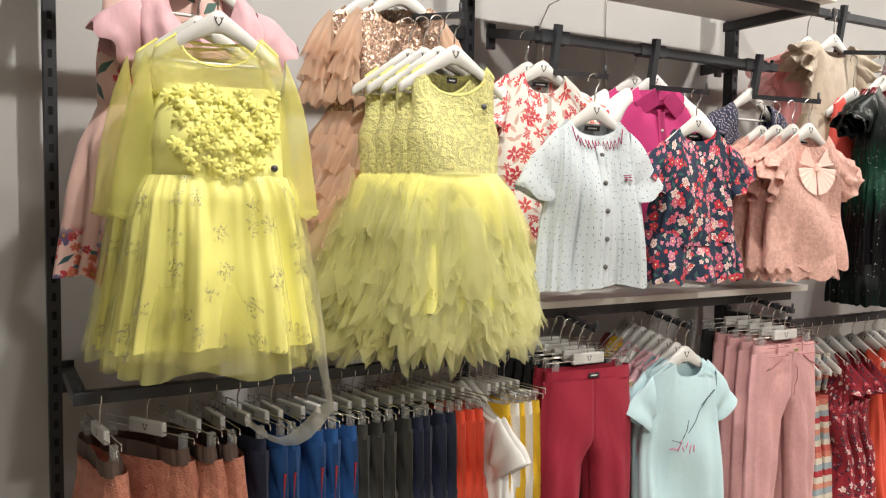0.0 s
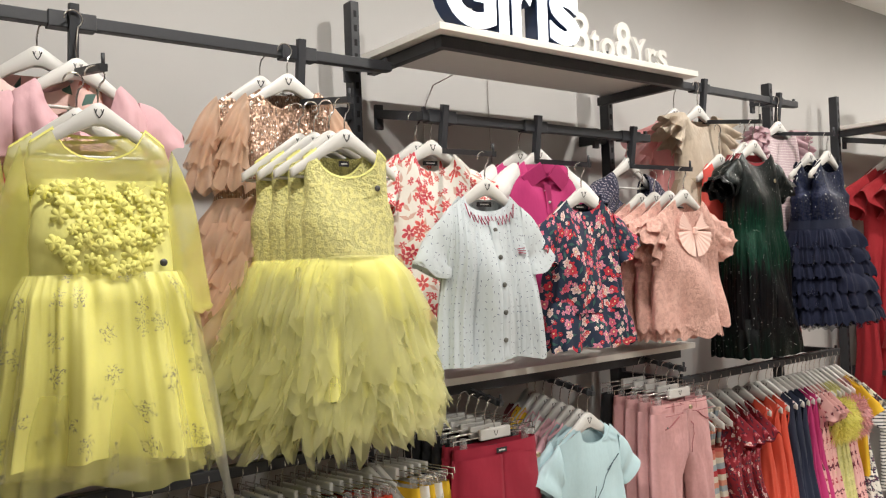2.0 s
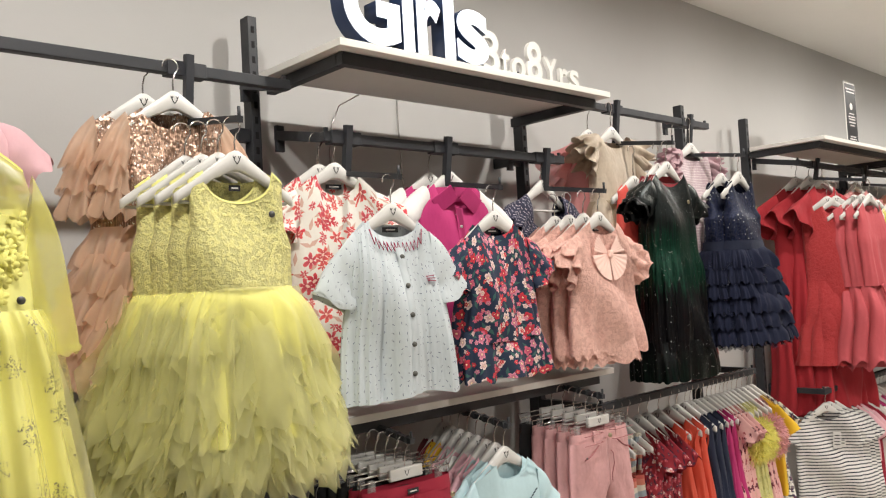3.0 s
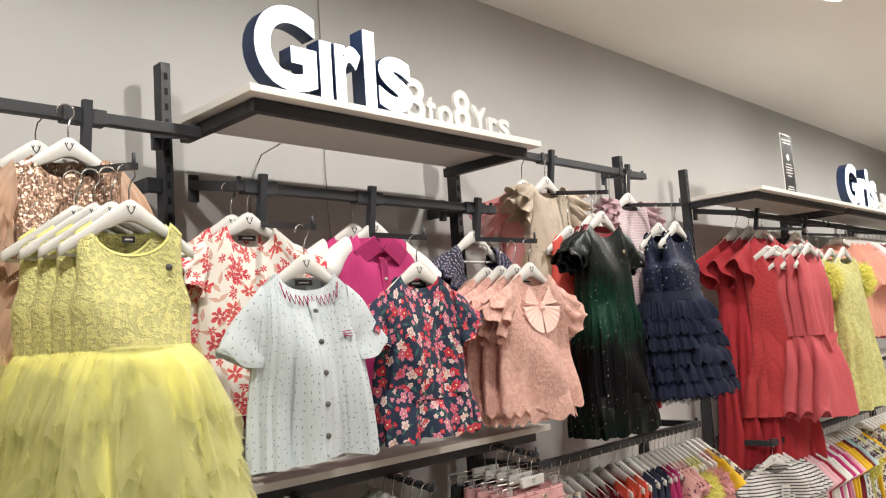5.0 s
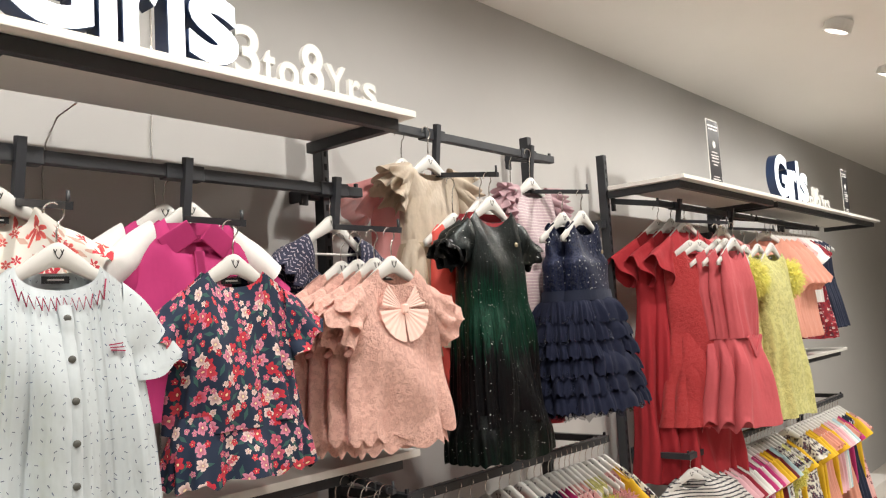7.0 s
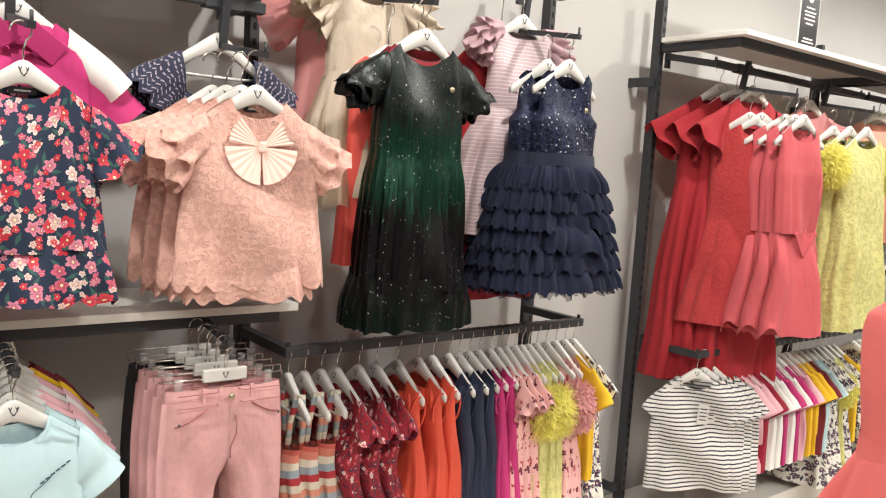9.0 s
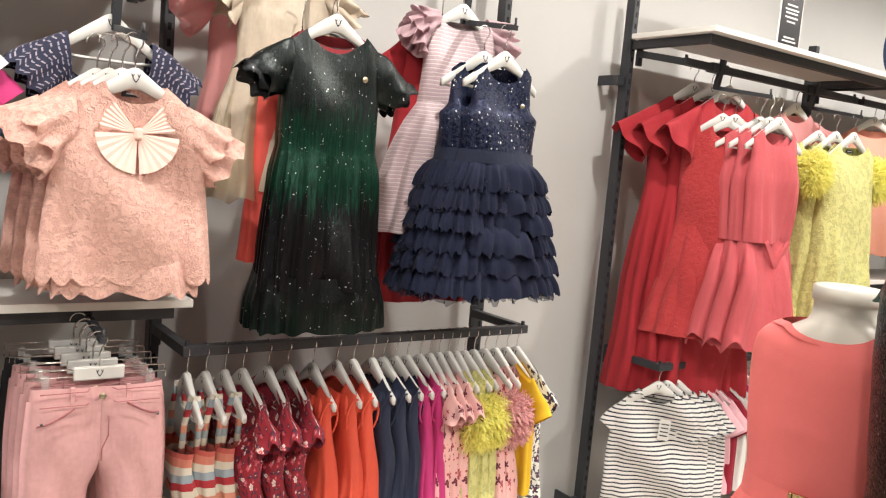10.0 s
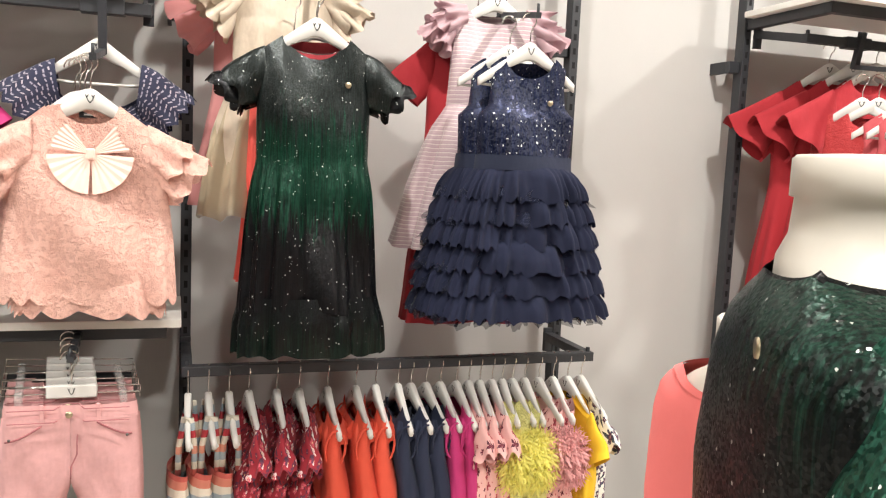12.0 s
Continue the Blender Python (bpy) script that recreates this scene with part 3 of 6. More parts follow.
def hang(m, half=0.113, hook=0.062, label="white plastic clothes hanger with a chrome hook", group="white hangers on the display wall"):
    key = ("h", half, round(hook, 3))
    if key in HANGERS:
        return copy_thing(HANGERS[key], m)
    t = thing("clothes_hanger", label, "hanger", m, group)
    part("body", hanger_body_mesh(half), M_HANGER, t)
    part("hook", hook_mesh(hook), M_CHROME, t, "bent chrome hook")
    part("bar", tube_mesh("bar", [(-half * 0.93, 0.014, -0.72 * half - 0.008), (-half * 0.5, 0.006, -0.72 * half - 0.012), (half * 0.5, 0.006, -0.72 * half - 0.012), (half * 0.93, 0.014, -0.72 * half - 0.008)], 0.0035, M_HANGER, 6), M_HANGER, t)
    mk = part("logo_mark", mark_mesh(), M_MARK, t, "small dark forked mark")
    mk.matrix_basis = pose(0, -0.0088, -0.019) @ Matrix.Scale(1.25, 4)
    HANGERS[key] = t
    return t


def clip_hang(m, half=0.13):
    key = ("c", half)
    if key in HANGERS:
        return copy_thing(HANGERS[key], m)
    t = thing("clip_hanger", "chrome wire trouser hanger with clear clips and a white plate", "hanger", m, "clip hangers on the display wall")
    part("hook", hook_mesh(0.055), M_CHROME, t, "bent chrome hook")
    part("plate", box(-0.048, 0.048, -0.006, 0.006, -0.034, -0.006, 0.003), M_HANGER, t, "white plastic plate")
    for i, (dz, dy) in enumerate(((-0.012, 0.004), (-0.024, -0.004))):
        part("wire", tube_mesh("wire", [(-half, dy, dz - 0.012), (-half, dy, dz), (half, dy, dz), (half, dy, dz - 0.012)], 0.0014, M_CHROME, 6), M_CHROME, t)
    for sg in (1, -1):
        cl = part("clip", box(sg * 0.098 - 0.007, sg * 0.098 + 0.007, -0.008, 0.006, -0.052, -0.020, 0.002), M_CLEAR, t, "clear plastic clip")
    mk = part("logo_mark", mark_mesh(), M_MARK, t, "small dark forked mark")
    mk.matrix_basis = pose(0, -0.0066, -0.022)
    HANGERS[key] = t
    return t


k = Nodes("clear_plastic")
k.set(color=(0.85, 0.86, 0.85), rough=0.12, ior=1.45, coat=0.3)
translucent(k, (0.9, 0.9, 0.9), 0.3, 0.28)
M_CLEAR = k.m

MADE = {}


def place(maker, x, y, z, yaw=0.0, hanger=0.113, rest=None, roll=0.0, only=False):
    """One garment on its hanger; the hanger's top is at x, y, z, and its hook reaches up to rest. A second one of a kind is a copy of the first."""
    m = pose(x, y, z, 0, roll, yaw)
    if maker in MADE:
        t = copy_thing(MADE[maker], m)
    else:
        t = MADE[maker] = maker(m)
    if not only:
        (clip_hang if hanger == "clip" else lambda q: hang(q, hanger, 0.062 if rest is None else rest - z - 0.0073))(m)
    return t


def neck_label(t, z, y, w=0.022, tilt=0):
    lb = part("neck_label", box(-w, w, -0.0008, 0.0008, -0.006, 0.006), M_MARK, t, "small black woven neck label")
    lb.matrix_basis = pose(0, y, z)
    bar = part("label_print", box(-w * 0.6, w * 0.6, -0.0006, 0.0, -0.0015, 0.0015), M_HANGER, lb, "pale print on the label")
    bar.matrix_basis = pose(0, -0.0009, 0)


def emblem(t, x, z, y, mat=None):
    body = t.children[0]
    if body.data.vertices:
        y = snap(body, x, z) - 0.002
    e = part("emblem", disc_mesh("emblem", mat or M_BADGE, 0.007, 0.002, 10), mat or M_BADGE, t, "small round metal emblem")
    e.matrix_basis = pose(x, y, z)


M_BADGE = paint("badge_metal", (0.45, 0.38, 0.26), 0.35, 0.9)
M_DARKBADGE = paint("dark_badge", (0.10, 0.10, 0.10), 0.4, 0.6)

# ---- cloths ----
C_YSATIN = fabric("yellow_satin", (0.92, 0.89, 0.30), 0.5, 0.1, crease=0.5, share=0.0)
C_YSHEER = tulle("yellow_sheer", (0.92, 0.89, 0.34), 0.30, 0.38)
C_YTULLE = spangled_net("yellow_tulle_glitter", (0.92, 0.88, 0.36), glitter(16.0, (0, 0, 0), 0.34, 320.0, 0.54), 0.22)
C_YPETAL = tulle("yellow_soft_tulle", (0.97, 0.95, 0.50), 0.48, 0.34)
C_YBROC = lace_cloth("yellow_brocade", (0.86, 0.81, 0.33), 0.0, (0.14, 0.13, 0.06), 0.007, 85)
C_YFLOWER = fabric("yellow_flower_cloth", (0.90, 0.86, 0.24), 0.7, crease=0.0)
C_YSLEEVE = tulle("yellow_sleeve_net", (0.92, 0.89, 0.28), 0.30, 0.40)
C_GAUZE = tulle("pale_gauze", (0.85, 0.83, 0.70), 0.45, 0.34)
C_PEACH = tulle("peach_tulle", (0.86, 0.62, 0.46), 0.45, 0.72)
C_GOLD = sequin_cloth("gold_sequins", (0.38, 0.24, 0.17), (0.38, 0.24, 0.17), (0.38, 0.24, 0.17), -9, -8, 260, 1.0, 0.06, 0.60)
PINKFL = flowers(22, [(0.62, 0.05, 0.07), (0.70, 0.18, 0.10), (0.10, 0.12, 0.25)], 6, 0.42, 0.8, (0.5, 0.3, 0.05), (0.03, 0.10, 0.12))
C_PINKSAT = fabric("pink_embroidered_satin", (0.78, 0.52, 0.47), 0.5, 0.2, crease=0.6, pattern=border(-0.55, PINKFL))
C_PINKTOP = fabric("pink_embroidered_bodice", (0.78, 0.52, 0.47), 0.5, 0.2, crease=0.4, pattern=flowers(15, [(0.55, 0.06, 0.08), (0.65, 0.22, 0.16)], 6, 0.36, 0.5, (0.5, 0.3, 0.05), (0.05, 0.12, 0.10)))
C_PINKCOT = fabric("pink_cotton", (0.66, 0.40, 0.44), 0.8, crease=0.8)
C_REDFLOR = fabric("white_red_lily_print", (0.80, 0.77, 0.71), 0.8, pattern=flowers(23, [(0.66, 0.05, 0.07), (0.74, 0.12, 0.10), (0.70, 0.10, 0.12)], 6, 0.48, 0.62, (0.85, 0.6, 0.5), (0.62, 0.40, 0.33), 0.78))
C_MAG = fabric("magenta_pique", (0.50, 0.03, 0.17), 0.8, weave=500)
C_DMAG = fabric("dark_magenta_cotton", (0.36, 0.02, 0.09), 0.85)
C_WHITE = fabric("white_cotton", (0.80, 0.79, 0.77), 0.85)
C_DASH = fabric("pale_blue_dash_print", (0.565, 0.62, 0.65), 0.8, crease=1.1, pattern=dashes(58, [(0.04, 0.05, 0.12), (0.04, 0.05, 0.12), (0.07, 0.10, 0.20)], 0.16, 0.035))
C_STITCH = fabric("red_stitching", (0.32, 0.02, 0.07), 0.9)
C_BUTTON = paint("grey_button", (0.10, 0.10, 0.09), 0.4)
C_NAVYFL = fabric("navy_flower_print", (0.010, 0.022, 0.055), 0.8, vary=0.15, pattern=flowers(31, [(0.55, 0.02, 0.04), (0.66, 0.05, 0.07), (0.66, 0.24, 0.34), (0.78, 0.62, 0.58), (0.62, 0.12, 0.20)], 5, 0.40, 0.80, (0.85, 0.7, 0.4), (0.03, 0.10, 0.09), 0.4))
C_SMOCK = fabric("navy_smocked_print", (0.014, 0.016, 0.045), 0.8, pattern=dashes(80, [(0.34, 0.30, 0.34), (0.26, 0.24, 0.30)], 0.34, 0.13, 0.25, 0.35))
C_LACE = lace_cloth("peach_lace", (0.92, 0.56, 0.475), 0.10, (0.46, 0.16, 0.12), 0.005, 84)
C_BOW = fabric("peach_satin", (0.92, 0.63, 0.55), 0.55, 0.2, crease=0.2)
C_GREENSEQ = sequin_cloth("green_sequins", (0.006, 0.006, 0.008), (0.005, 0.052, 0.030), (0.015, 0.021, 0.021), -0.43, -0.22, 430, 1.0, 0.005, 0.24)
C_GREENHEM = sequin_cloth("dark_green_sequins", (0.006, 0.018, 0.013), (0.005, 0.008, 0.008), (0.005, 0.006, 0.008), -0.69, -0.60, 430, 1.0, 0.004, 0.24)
C_DARKRED = fabric("dark_red_lining", (0.30, 0.02, 0.03), 0.8)
C_CORALSAT = fabric("coral_satin", (0.78, 0.10, 0.08), 0.6)
C_CREAM = fabric("cream_foil_chiffon", (0.60, 0.50, 0.39), 0.5, 0.2, vary=0.25, crease=1.6, share=0.15)
C_NETGOLD = tulle("gold_net", (0.66, 0.56, 0.40), 0.35, 0.6)
C_PINKORG = tulle("pink_organza", (0.80, 0.36, 0.36), 0.35, 0.85)
C_LILAC = fabric("lilac_silver_stripe", (0.58, 0.42, 0.44), 0.45, 0.2, crease=1.0, pattern=stripes(0.0105, [(0.42, 0.30, 0.34), (0.46, 0.34, 0.37), (0.44, 0.32, 0.355), (0.62, 0.54, 0.53)], 0.012))
C_LILACFR = fabric("lilac_organza", (0.56, 0.38, 0.42), 0.7, share=0.25)
C_RED = fabric("red_crepe", (0.34, 0.013, 0.022), 0.85, crease=0.8)
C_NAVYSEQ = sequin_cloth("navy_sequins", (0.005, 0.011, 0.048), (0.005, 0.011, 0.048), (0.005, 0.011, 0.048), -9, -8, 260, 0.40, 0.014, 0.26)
C_NAVYTUL = fabric("navy_tulle", (0.0050, 0.0085, 0.031), 0.95, 0.0, share=0.1, crease=0.8)
C_NAVYNET = tulle("navy_net", (0.012, 0.018, 0.055), 0.2, 0.55)
C_NAVY = fabric("navy_cotton", (0.012, 0.018, 0.045), 0.85)
C_CORAL = fabric("coral_crepe", (0.52, 0.088, 0.104), 0.85, crease=1.0)
C_REDLACE = lace_cloth("red_lace", (0.44, 0.036, 0.040), 0.0, (0.35, 0.01, 0.01), 0.004, 60)
C_LIME = lace_cloth("lime_brocade", (0.70, 0.67, 0.26), 0.05, (0.22, 0.22, 0.06), 0.007, 42)
C_FEATHER = tulle("yellow_feathers", (0.92, 0.88, 0.28), 0.4, 0.7)
C_SALMON = fabric("salmon_chiffon", (0.78, 0.36, 0.27), 0.7, share=0.15)


def garment(name, label, category, m, mat, prof, neck=(0.55, 0.05, 0.015), slope=0.035, group="", **kw):
    t = thing(name, label, category, m, group)
    part("bodice" if category == "dress" else "body", shell("body", mat, prof, neck, slope, **kw), mat, t)
    return t


# ---- bay 1, upper rail ----
P_Y1 = [(-0.135, 0.096, 0.014), (-0.18, 0.116, 0.032), (-0.24, 0.124, 0.042), (-0.316, 0.122, 0.040)]


def sheer_yellow_dress(m):
    t = garment("party_dress", "yellow satin dress with sheer sleeves and cloth flowers", "dress", m, C_YSATIN, P_Y1, None, 0.0, "sheer yellow dresses", cols=60, rows=16)
    part("yoke", shell("yoke", C_YSHEER, [(-0.058, 0.112, 0.012), (-0.10, 0.122, 0.022), (-0.150, 0.113, 0.030)], (0.62, 0.058, 0.016), 0.030, cols=60, rows=12), C_YSHEER, t, "sheer net yoke")
    part("neck_binding", shell("neck_binding", C_YFLOWER, [(-0.057, 0.1125, 0.0130), (-0.062, 0.1130, 0.0140)], (0.62, 0.058, 0.016), 0.030, cols=60, rows=3), C_YFLOWER, t)
    sleeves(t, C_YSLEEVE, (0.128, -0.098), 9, 0.255, 0.046, 0.036, "sheer net sleeve", depth=0.6, waves=4, amp=0.07, bend=3)
    for sg in (1, -1):
        part("sleeve_cuff", sleeve_mesh("sleeve_cuff", C_YSLEEVE, (sg * 0.1565, -0.366), 6, 0.012, 0.0365, 0.0370, depth=0.62, rows=3, root=False), C_YSLEEVE, t)
    pleats = ((11, 0.020, -0.300, -0.42), (29, 0.008, -0.298, -0.33), (6, 0.012, -0.36, -0.55))
    part("lining", shell("lining", C_YSATIN, [(-0.302, 0.128, 0.047), (-0.34, 0.143, 0.066), (-0.48, 0.158, 0.078), (-0.618, 0.180, 0.086)], folds=pleats, hem=(4, 0.008, "wave"), seed=2, cols=200, rows=26), C_YSATIN, t, "satin skirt under the net")
    part("underskirt", shell("underskirt", C_YSHEER, [(-0.50, 0.150, 0.070), (-0.668, 0.170, 0.086)], folds=((13, 0.014, -0.45, -0.6),), hem=(5, 0.012, "wave"), seed=9, cols=120, rows=10, lean=-0.05), C_YSHEER, t, "yellow net underskirt")
    part("skirt", shell("skirt", C_YTULLE, [(-0.300, 0.134, 0.054), (-0.34, 0.152, 0.078), (-0.48, 0.172, 0.094), (-0.634, 0.200, 0.104)], folds=pleats, hem=(6, 0.010, "wave"), seed=2, cols=200, rows=26), C_YTULLE, t, "glittering net overskirt")
    fl = disc_mesh("cloth_flower", C_YFLOWER, 0.0138, 0.0006, 30, 5)
    rg = random.Random(5)
    n = 0
    while n < 95:
        x, z = rg.uniform(-0.104, 0.104), rg.uniform(-0.302, -0.142)
        u = (z + 0.142) / -0.160
        lim = 0.104 if u < 0.40 else 0.104 * math.sqrt(max(0.0, 1 - ((u - 0.40) / 0.62) ** 2))
        if abs(x) > lim:
            continue
        f = part("cloth_flower", fl, C_YFLOWER, t)
        s = rg.uniform(0.75, 1.15)
        f.matrix_basis = pose(x, snap(t.children[0], x, z, 0.013) - 0.002 - rg.uniform(0, 0.003), z, rg.uniform(-6, 20), rg.uniform(0, 360), rg.uniform(-18, 18)) @ Matrix.Scale(s, 4)
        n += 1
    emblem(t, 0.098, -0.285, -0.050, M_DARKBADGE)
    return t


P_B = [(-0.062, 0.098, 0.012), (-0.10, 0.096, 0.020), (-0.15, 0.098, 0.032), (-0.19, 0.112, 0.042), (-0.275, 0.110, 0.046)]


def tutu_of(seed):
    def tutu_dress(m):
        t = garment("tutu_dress", "yellow brocade dress with a ragged tulle skirt", "dress", m, C_YBROC, P_B, (0.70, 0.062, 0.022), 0.012, "yellow tutu dresses", cols=64, rows=22)
        part("neck_binding", shell("neck_binding", C_YSATIN, [(-0.0615, 0.0985, 0.013), (-0.067, 0.0985, 0.0145)], (0.70, 0.062, 0.022), 0.012, cols=64, rows=3), C_YSATIN, t)
        part("lining", shell("lining", C_YSATIN, [(-0.27, 0.108, 0.044), (-0.36, 0.142, 0.072), (-0.56, 0.172, 0.096)], folds=((13, 0.014, -0.28, -0.45),), seed=3, cols=100, rows=16), C_YSATIN, t)
        part("top_layer", shell("top_layer", C_YPETAL, [(-0.270, 0.106, 0.048), (-0.31, 0.135, 0.074), (-0.40, 0.168, 0.098)], folds=((19, 0.016, -0.272, -0.33), (43, 0.006, -0.272, -0.29)), hem=(17, 0.020, "wave"), seed=seed - 2, cols=160, rows=14), C_YPETAL, t, "gathered tulle top layer")
        part("net_layer", shell("net_layer", C_YPETAL, [(-0.28, 0.110, 0.055), (-0.38, 0.165, 0.092), (-0.52, 0.195, 0.112)], folds=((15, 0.020, -0.28, -0.42), (33, 0.008, -0.28, -0.36)), hem=(23, 0.026, "wave"), seed=seed + 5, cols=170, rows=16), C_YPETAL, t, "gathered tulle under layer")
        part("skirt", petals_mesh("skirt", C_YPETAL, [(-0.300, 0.122, 0.066, 30, 0.22, 0.125), (-0.34, 0.138, 0.082, 36, 0.21, 0.115), (-0.38, 0.150, 0.092, 42, 0.20, 0.100), (-0.42, 0.160, 0.098, 46, 0.19, 0.088), (-0.46, 0.166, 0.102, 52, 0.175, 0.076), (-0.50, 0.170, 0.104, 60, 0.150, 0.062)], seed, 0.030, 0.36), C_YPETAL, t, "layers of ragged yellow tulle points")["kind"] = "stuff"
        neck_label(t, -0.070, 0.008, 0.012)
        emblem(t, 0.062, -0.125, -0.026, M_DARKBADGE)
        return t
    return tutu_dress


def ruffle(t, name, mat, za, zb, w0, d0, w1, d1, n, amp, seed, hem=0.006, cols=150, lean=0.0, label=""):
    part(name, shell(name, mat, [(za, w0, d0), ((za + zb) / 2, (w0 + w1) / 2 + 0.006, (d0 + d1) / 2 + 0.006), (zb, w1, d1)], folds=((n, amp, za + 0.004, zb),), hem=(n, hem, "wave"), seed=seed, cols=cols, rows=7, lean=lean), mat, t, label)


def peach_ruffle_dress(m):
    t = garment("ruffled_dress", "peach tulle dress with gold sequin bodice and ruffled tiers", "dress", m, C_GOLD, [(-0.06, 0.10, 0.012), (-0.12, 0.10, 0.026), (-0.20, 0.118, 0.040), (-0.28, 0.112, 0.042)], (0.6, 0.05, 0.015), 0.02, "peach ruffled dresses", cols=48, rows=14)
    for sg in (1, -1):
        for i, (z, ln, r) in enumerate(((-0.075, 0.095, 0.042), (-0.12, 0.10, 0.046), (-0.17, 0.10, 0.048))):
            part("sleeve_ruffle", sleeve_mesh("sleeve_ruffle", C_PEACH, (sg * (0.098 + 0.008 * i), z), 17 - 4 * i, ln, 0.028, r, depth=0.7, waves=9, amp=0.16, seed=i, cols=72, rows=8), C_PEACH, t)
    part("belt", shell("belt", C_GOLD, [(-0.275, 0.114, 0.045), (-0.292, 0.115, 0.046)], cols=48, rows=3), C_GOLD, t, "gold beaded belt")
    for i, (a, b, w0, w1) in enumerate(((-0.285, -0.365, 0.112, 0.145), (-0.340, -0.425, 0.130, 0.170), (-0.400, -0.485, 0.150, 0.195), (-0.460, -0.540, 0.170, 0.215), (-0.515, -0.595, 0.188, 0.235))):
        ruffle(t, "tier", C_PEACH, a, b, w0, 0.05 + 0.012 * i, w1, 0.08 + 0.010 * i, 19, 0.022, i, 0.012)
    return t


def pink_floral_dress(m):
    t = garment("embroidered_dress", "pale pink satin dress with embroidered flower border", "dress", m, C_PINKTOP, [(-0.06, 0.115, 0.012), (-0.13, 0.118, 0.030), (-0.22, 0.130, 0.042), (-0.31, 0.128, 0.044)], (0.6, 0.05, 0.015), 0.02, cols=56, rows=16)
    part("skirt", shell("skirt", C_PINKSAT, [(-0.305, 0.128, 0.044), (-0.38, 0.158, 0.075), (-0.52, 0.172, 0.095), (-0.645, 0.192, 0.100)], folds=((9, 0.024, -0.31, -0.5),), hem=(5, 0.012, "wave"), seed=3, cols=120, rows=22), C_PINKSAT, t, "satin skirt with an embroidered border")
    return t


def pink_bolero(m):
    t = garment("bolero_jacket", "short pink cotton jacket hung over a dress", "jacket", m, C_PINKCOT, [(-0.050, 0.115, 0.018), (-0.09, 0.128, 0.045), (-0.13, 0.130, 0.055), (-0.165, 0.124, 0.055)], (0.6, 0.09, 0.015), 0.035, folds=((7, 0.008, -0.06, -0.12),), seed=3, cols=60, rows=14)
    sleeves(t, C_PINKCOT, (0.120, -0.105), 50, 0.085, 0.048, 0.050, depth=0.6, puff=0.010, waves=5, amp=0.05)
    return t


def gauze_veil(m):
    """A loose sheer train that hangs from the dress and loops at its end."""
    V, F = [], []
    R, C = 26, 7
    for j in range(R):
        t = j / (R - 1)
        for c in range(C):
            u = c / (C - 1)
            if t < 0.72:
                q = t / 0.72
                x, z, y = 0.115 + 0.085 * q + 0.030 * u, -0.36 - 0.40 * q, -0.03 + 0.03 * math.sin(5 * q + 3 * u)
            else:
                q = (t - 0.72) / 0.28
                x, z, y = 0.200 - 0.15 * q + 0.030 * u * (1 - q), -0.76 - 0.055 * math.sin(q * 3.1) - 0.02 * u, 0.01 * math.sin(7 * q + 2 * u)
            V.append((x, y, z))
    F = [(j * C + c, j * C + c + 1, (j + 1) * C + c + 1, (j + 1) * C + c) for j in range(R - 1) for c in range(C - 1)]
    t = thing("gauze_veil", "pale sheer gauze train hanging beside a yellow dress", "veil", m)
    part("gauze", mesh_of("gauze", V, F, C_GAUZE, True), C_GAUZE, t)
    return t


place(gauze_veil, 0.483, 1.735, 1.783, -4, only=True)
place(sheer_yellow_dress, 0.483, 1.735, 1.783, -4)
place(sheer_yellow_dress, 0.462, 1.800, 1.783, -8)
place(pink_floral_dress, 0.425, 1.935, 1.925, -8, rest=1.9975)
place(pink_bolero, 0.487, 1.895, 1.900, 4, rest=1.9975)
for i in range(4):
    place(tutu_of(8 + 13 * i), 0.986 - 0.021 * i, 1.725 + 0.030 * i, 1.771, -3 - 3.5 * i, 0.126)
place(peach_ruffle_dress, 0.945, 1.905, 1.925, -6, rest=1.9975)
place(peach_ruffle_dress, 0.900, 1.955, 1.925, -12, rest=1.9975)

# ---- bay 2, upper rail ----
def lily_top(m):
    t = garment("printed_blouse", "white top printed with red lilies and flutter sleeves", "top", m, C_REDFLOR, [(-0.065, 0.115, 0.012), (-0.12, 0.120, 0.026), (-0.20, 0.128, 0.034), (-0.34, 0.135, 0.038)], (0.50, 0.05, 0.015), 0.03, "red lily tops", folds=((7, 0.006, -0.15, -0.3),), cols=60, rows=18)
    sleeves(t, C_REDFLOR, (0.112, -0.090), 48, 0.075, 0.040, 0.062, "fluttering cap sleeve", depth=0.6, waves=7, amp=0.12)
    ruffle(t, "peplum", C_REDFLOR, -0.33, -0.455, 0.135, 0.050, 0.158, 0.066, 11, 0.012, 2)
    neck_label(t, -0.055, 0.008)
    return t


def plain_magenta_top(m):
    t = garment("plain_blouse", "dark magenta cotton top hung behind another", "top", m, C_DMAG, [(-0.06, 0.135, 0.012), (-0.14, 0.130, 0.034), (-0.50, 0.145, 0.048)], (0.55, 0.05, 0.015), 0.03, folds=((7, 0.006, -0.15, -0.3),), cols=48, rows=16)
    sleeves(t, C_DMAG, (0.125, -0.105), 40, 0.09, 0.05, 0.05, depth=0.4)
    return t


P_SH = [(-0.078, 0.110, 0.012), (-0.13, 0.122, 0.024), (-0.20, 0.132, 0.031), (-0.32, 0.145, 0.036), (-0.44, 0.157, 0.040)]


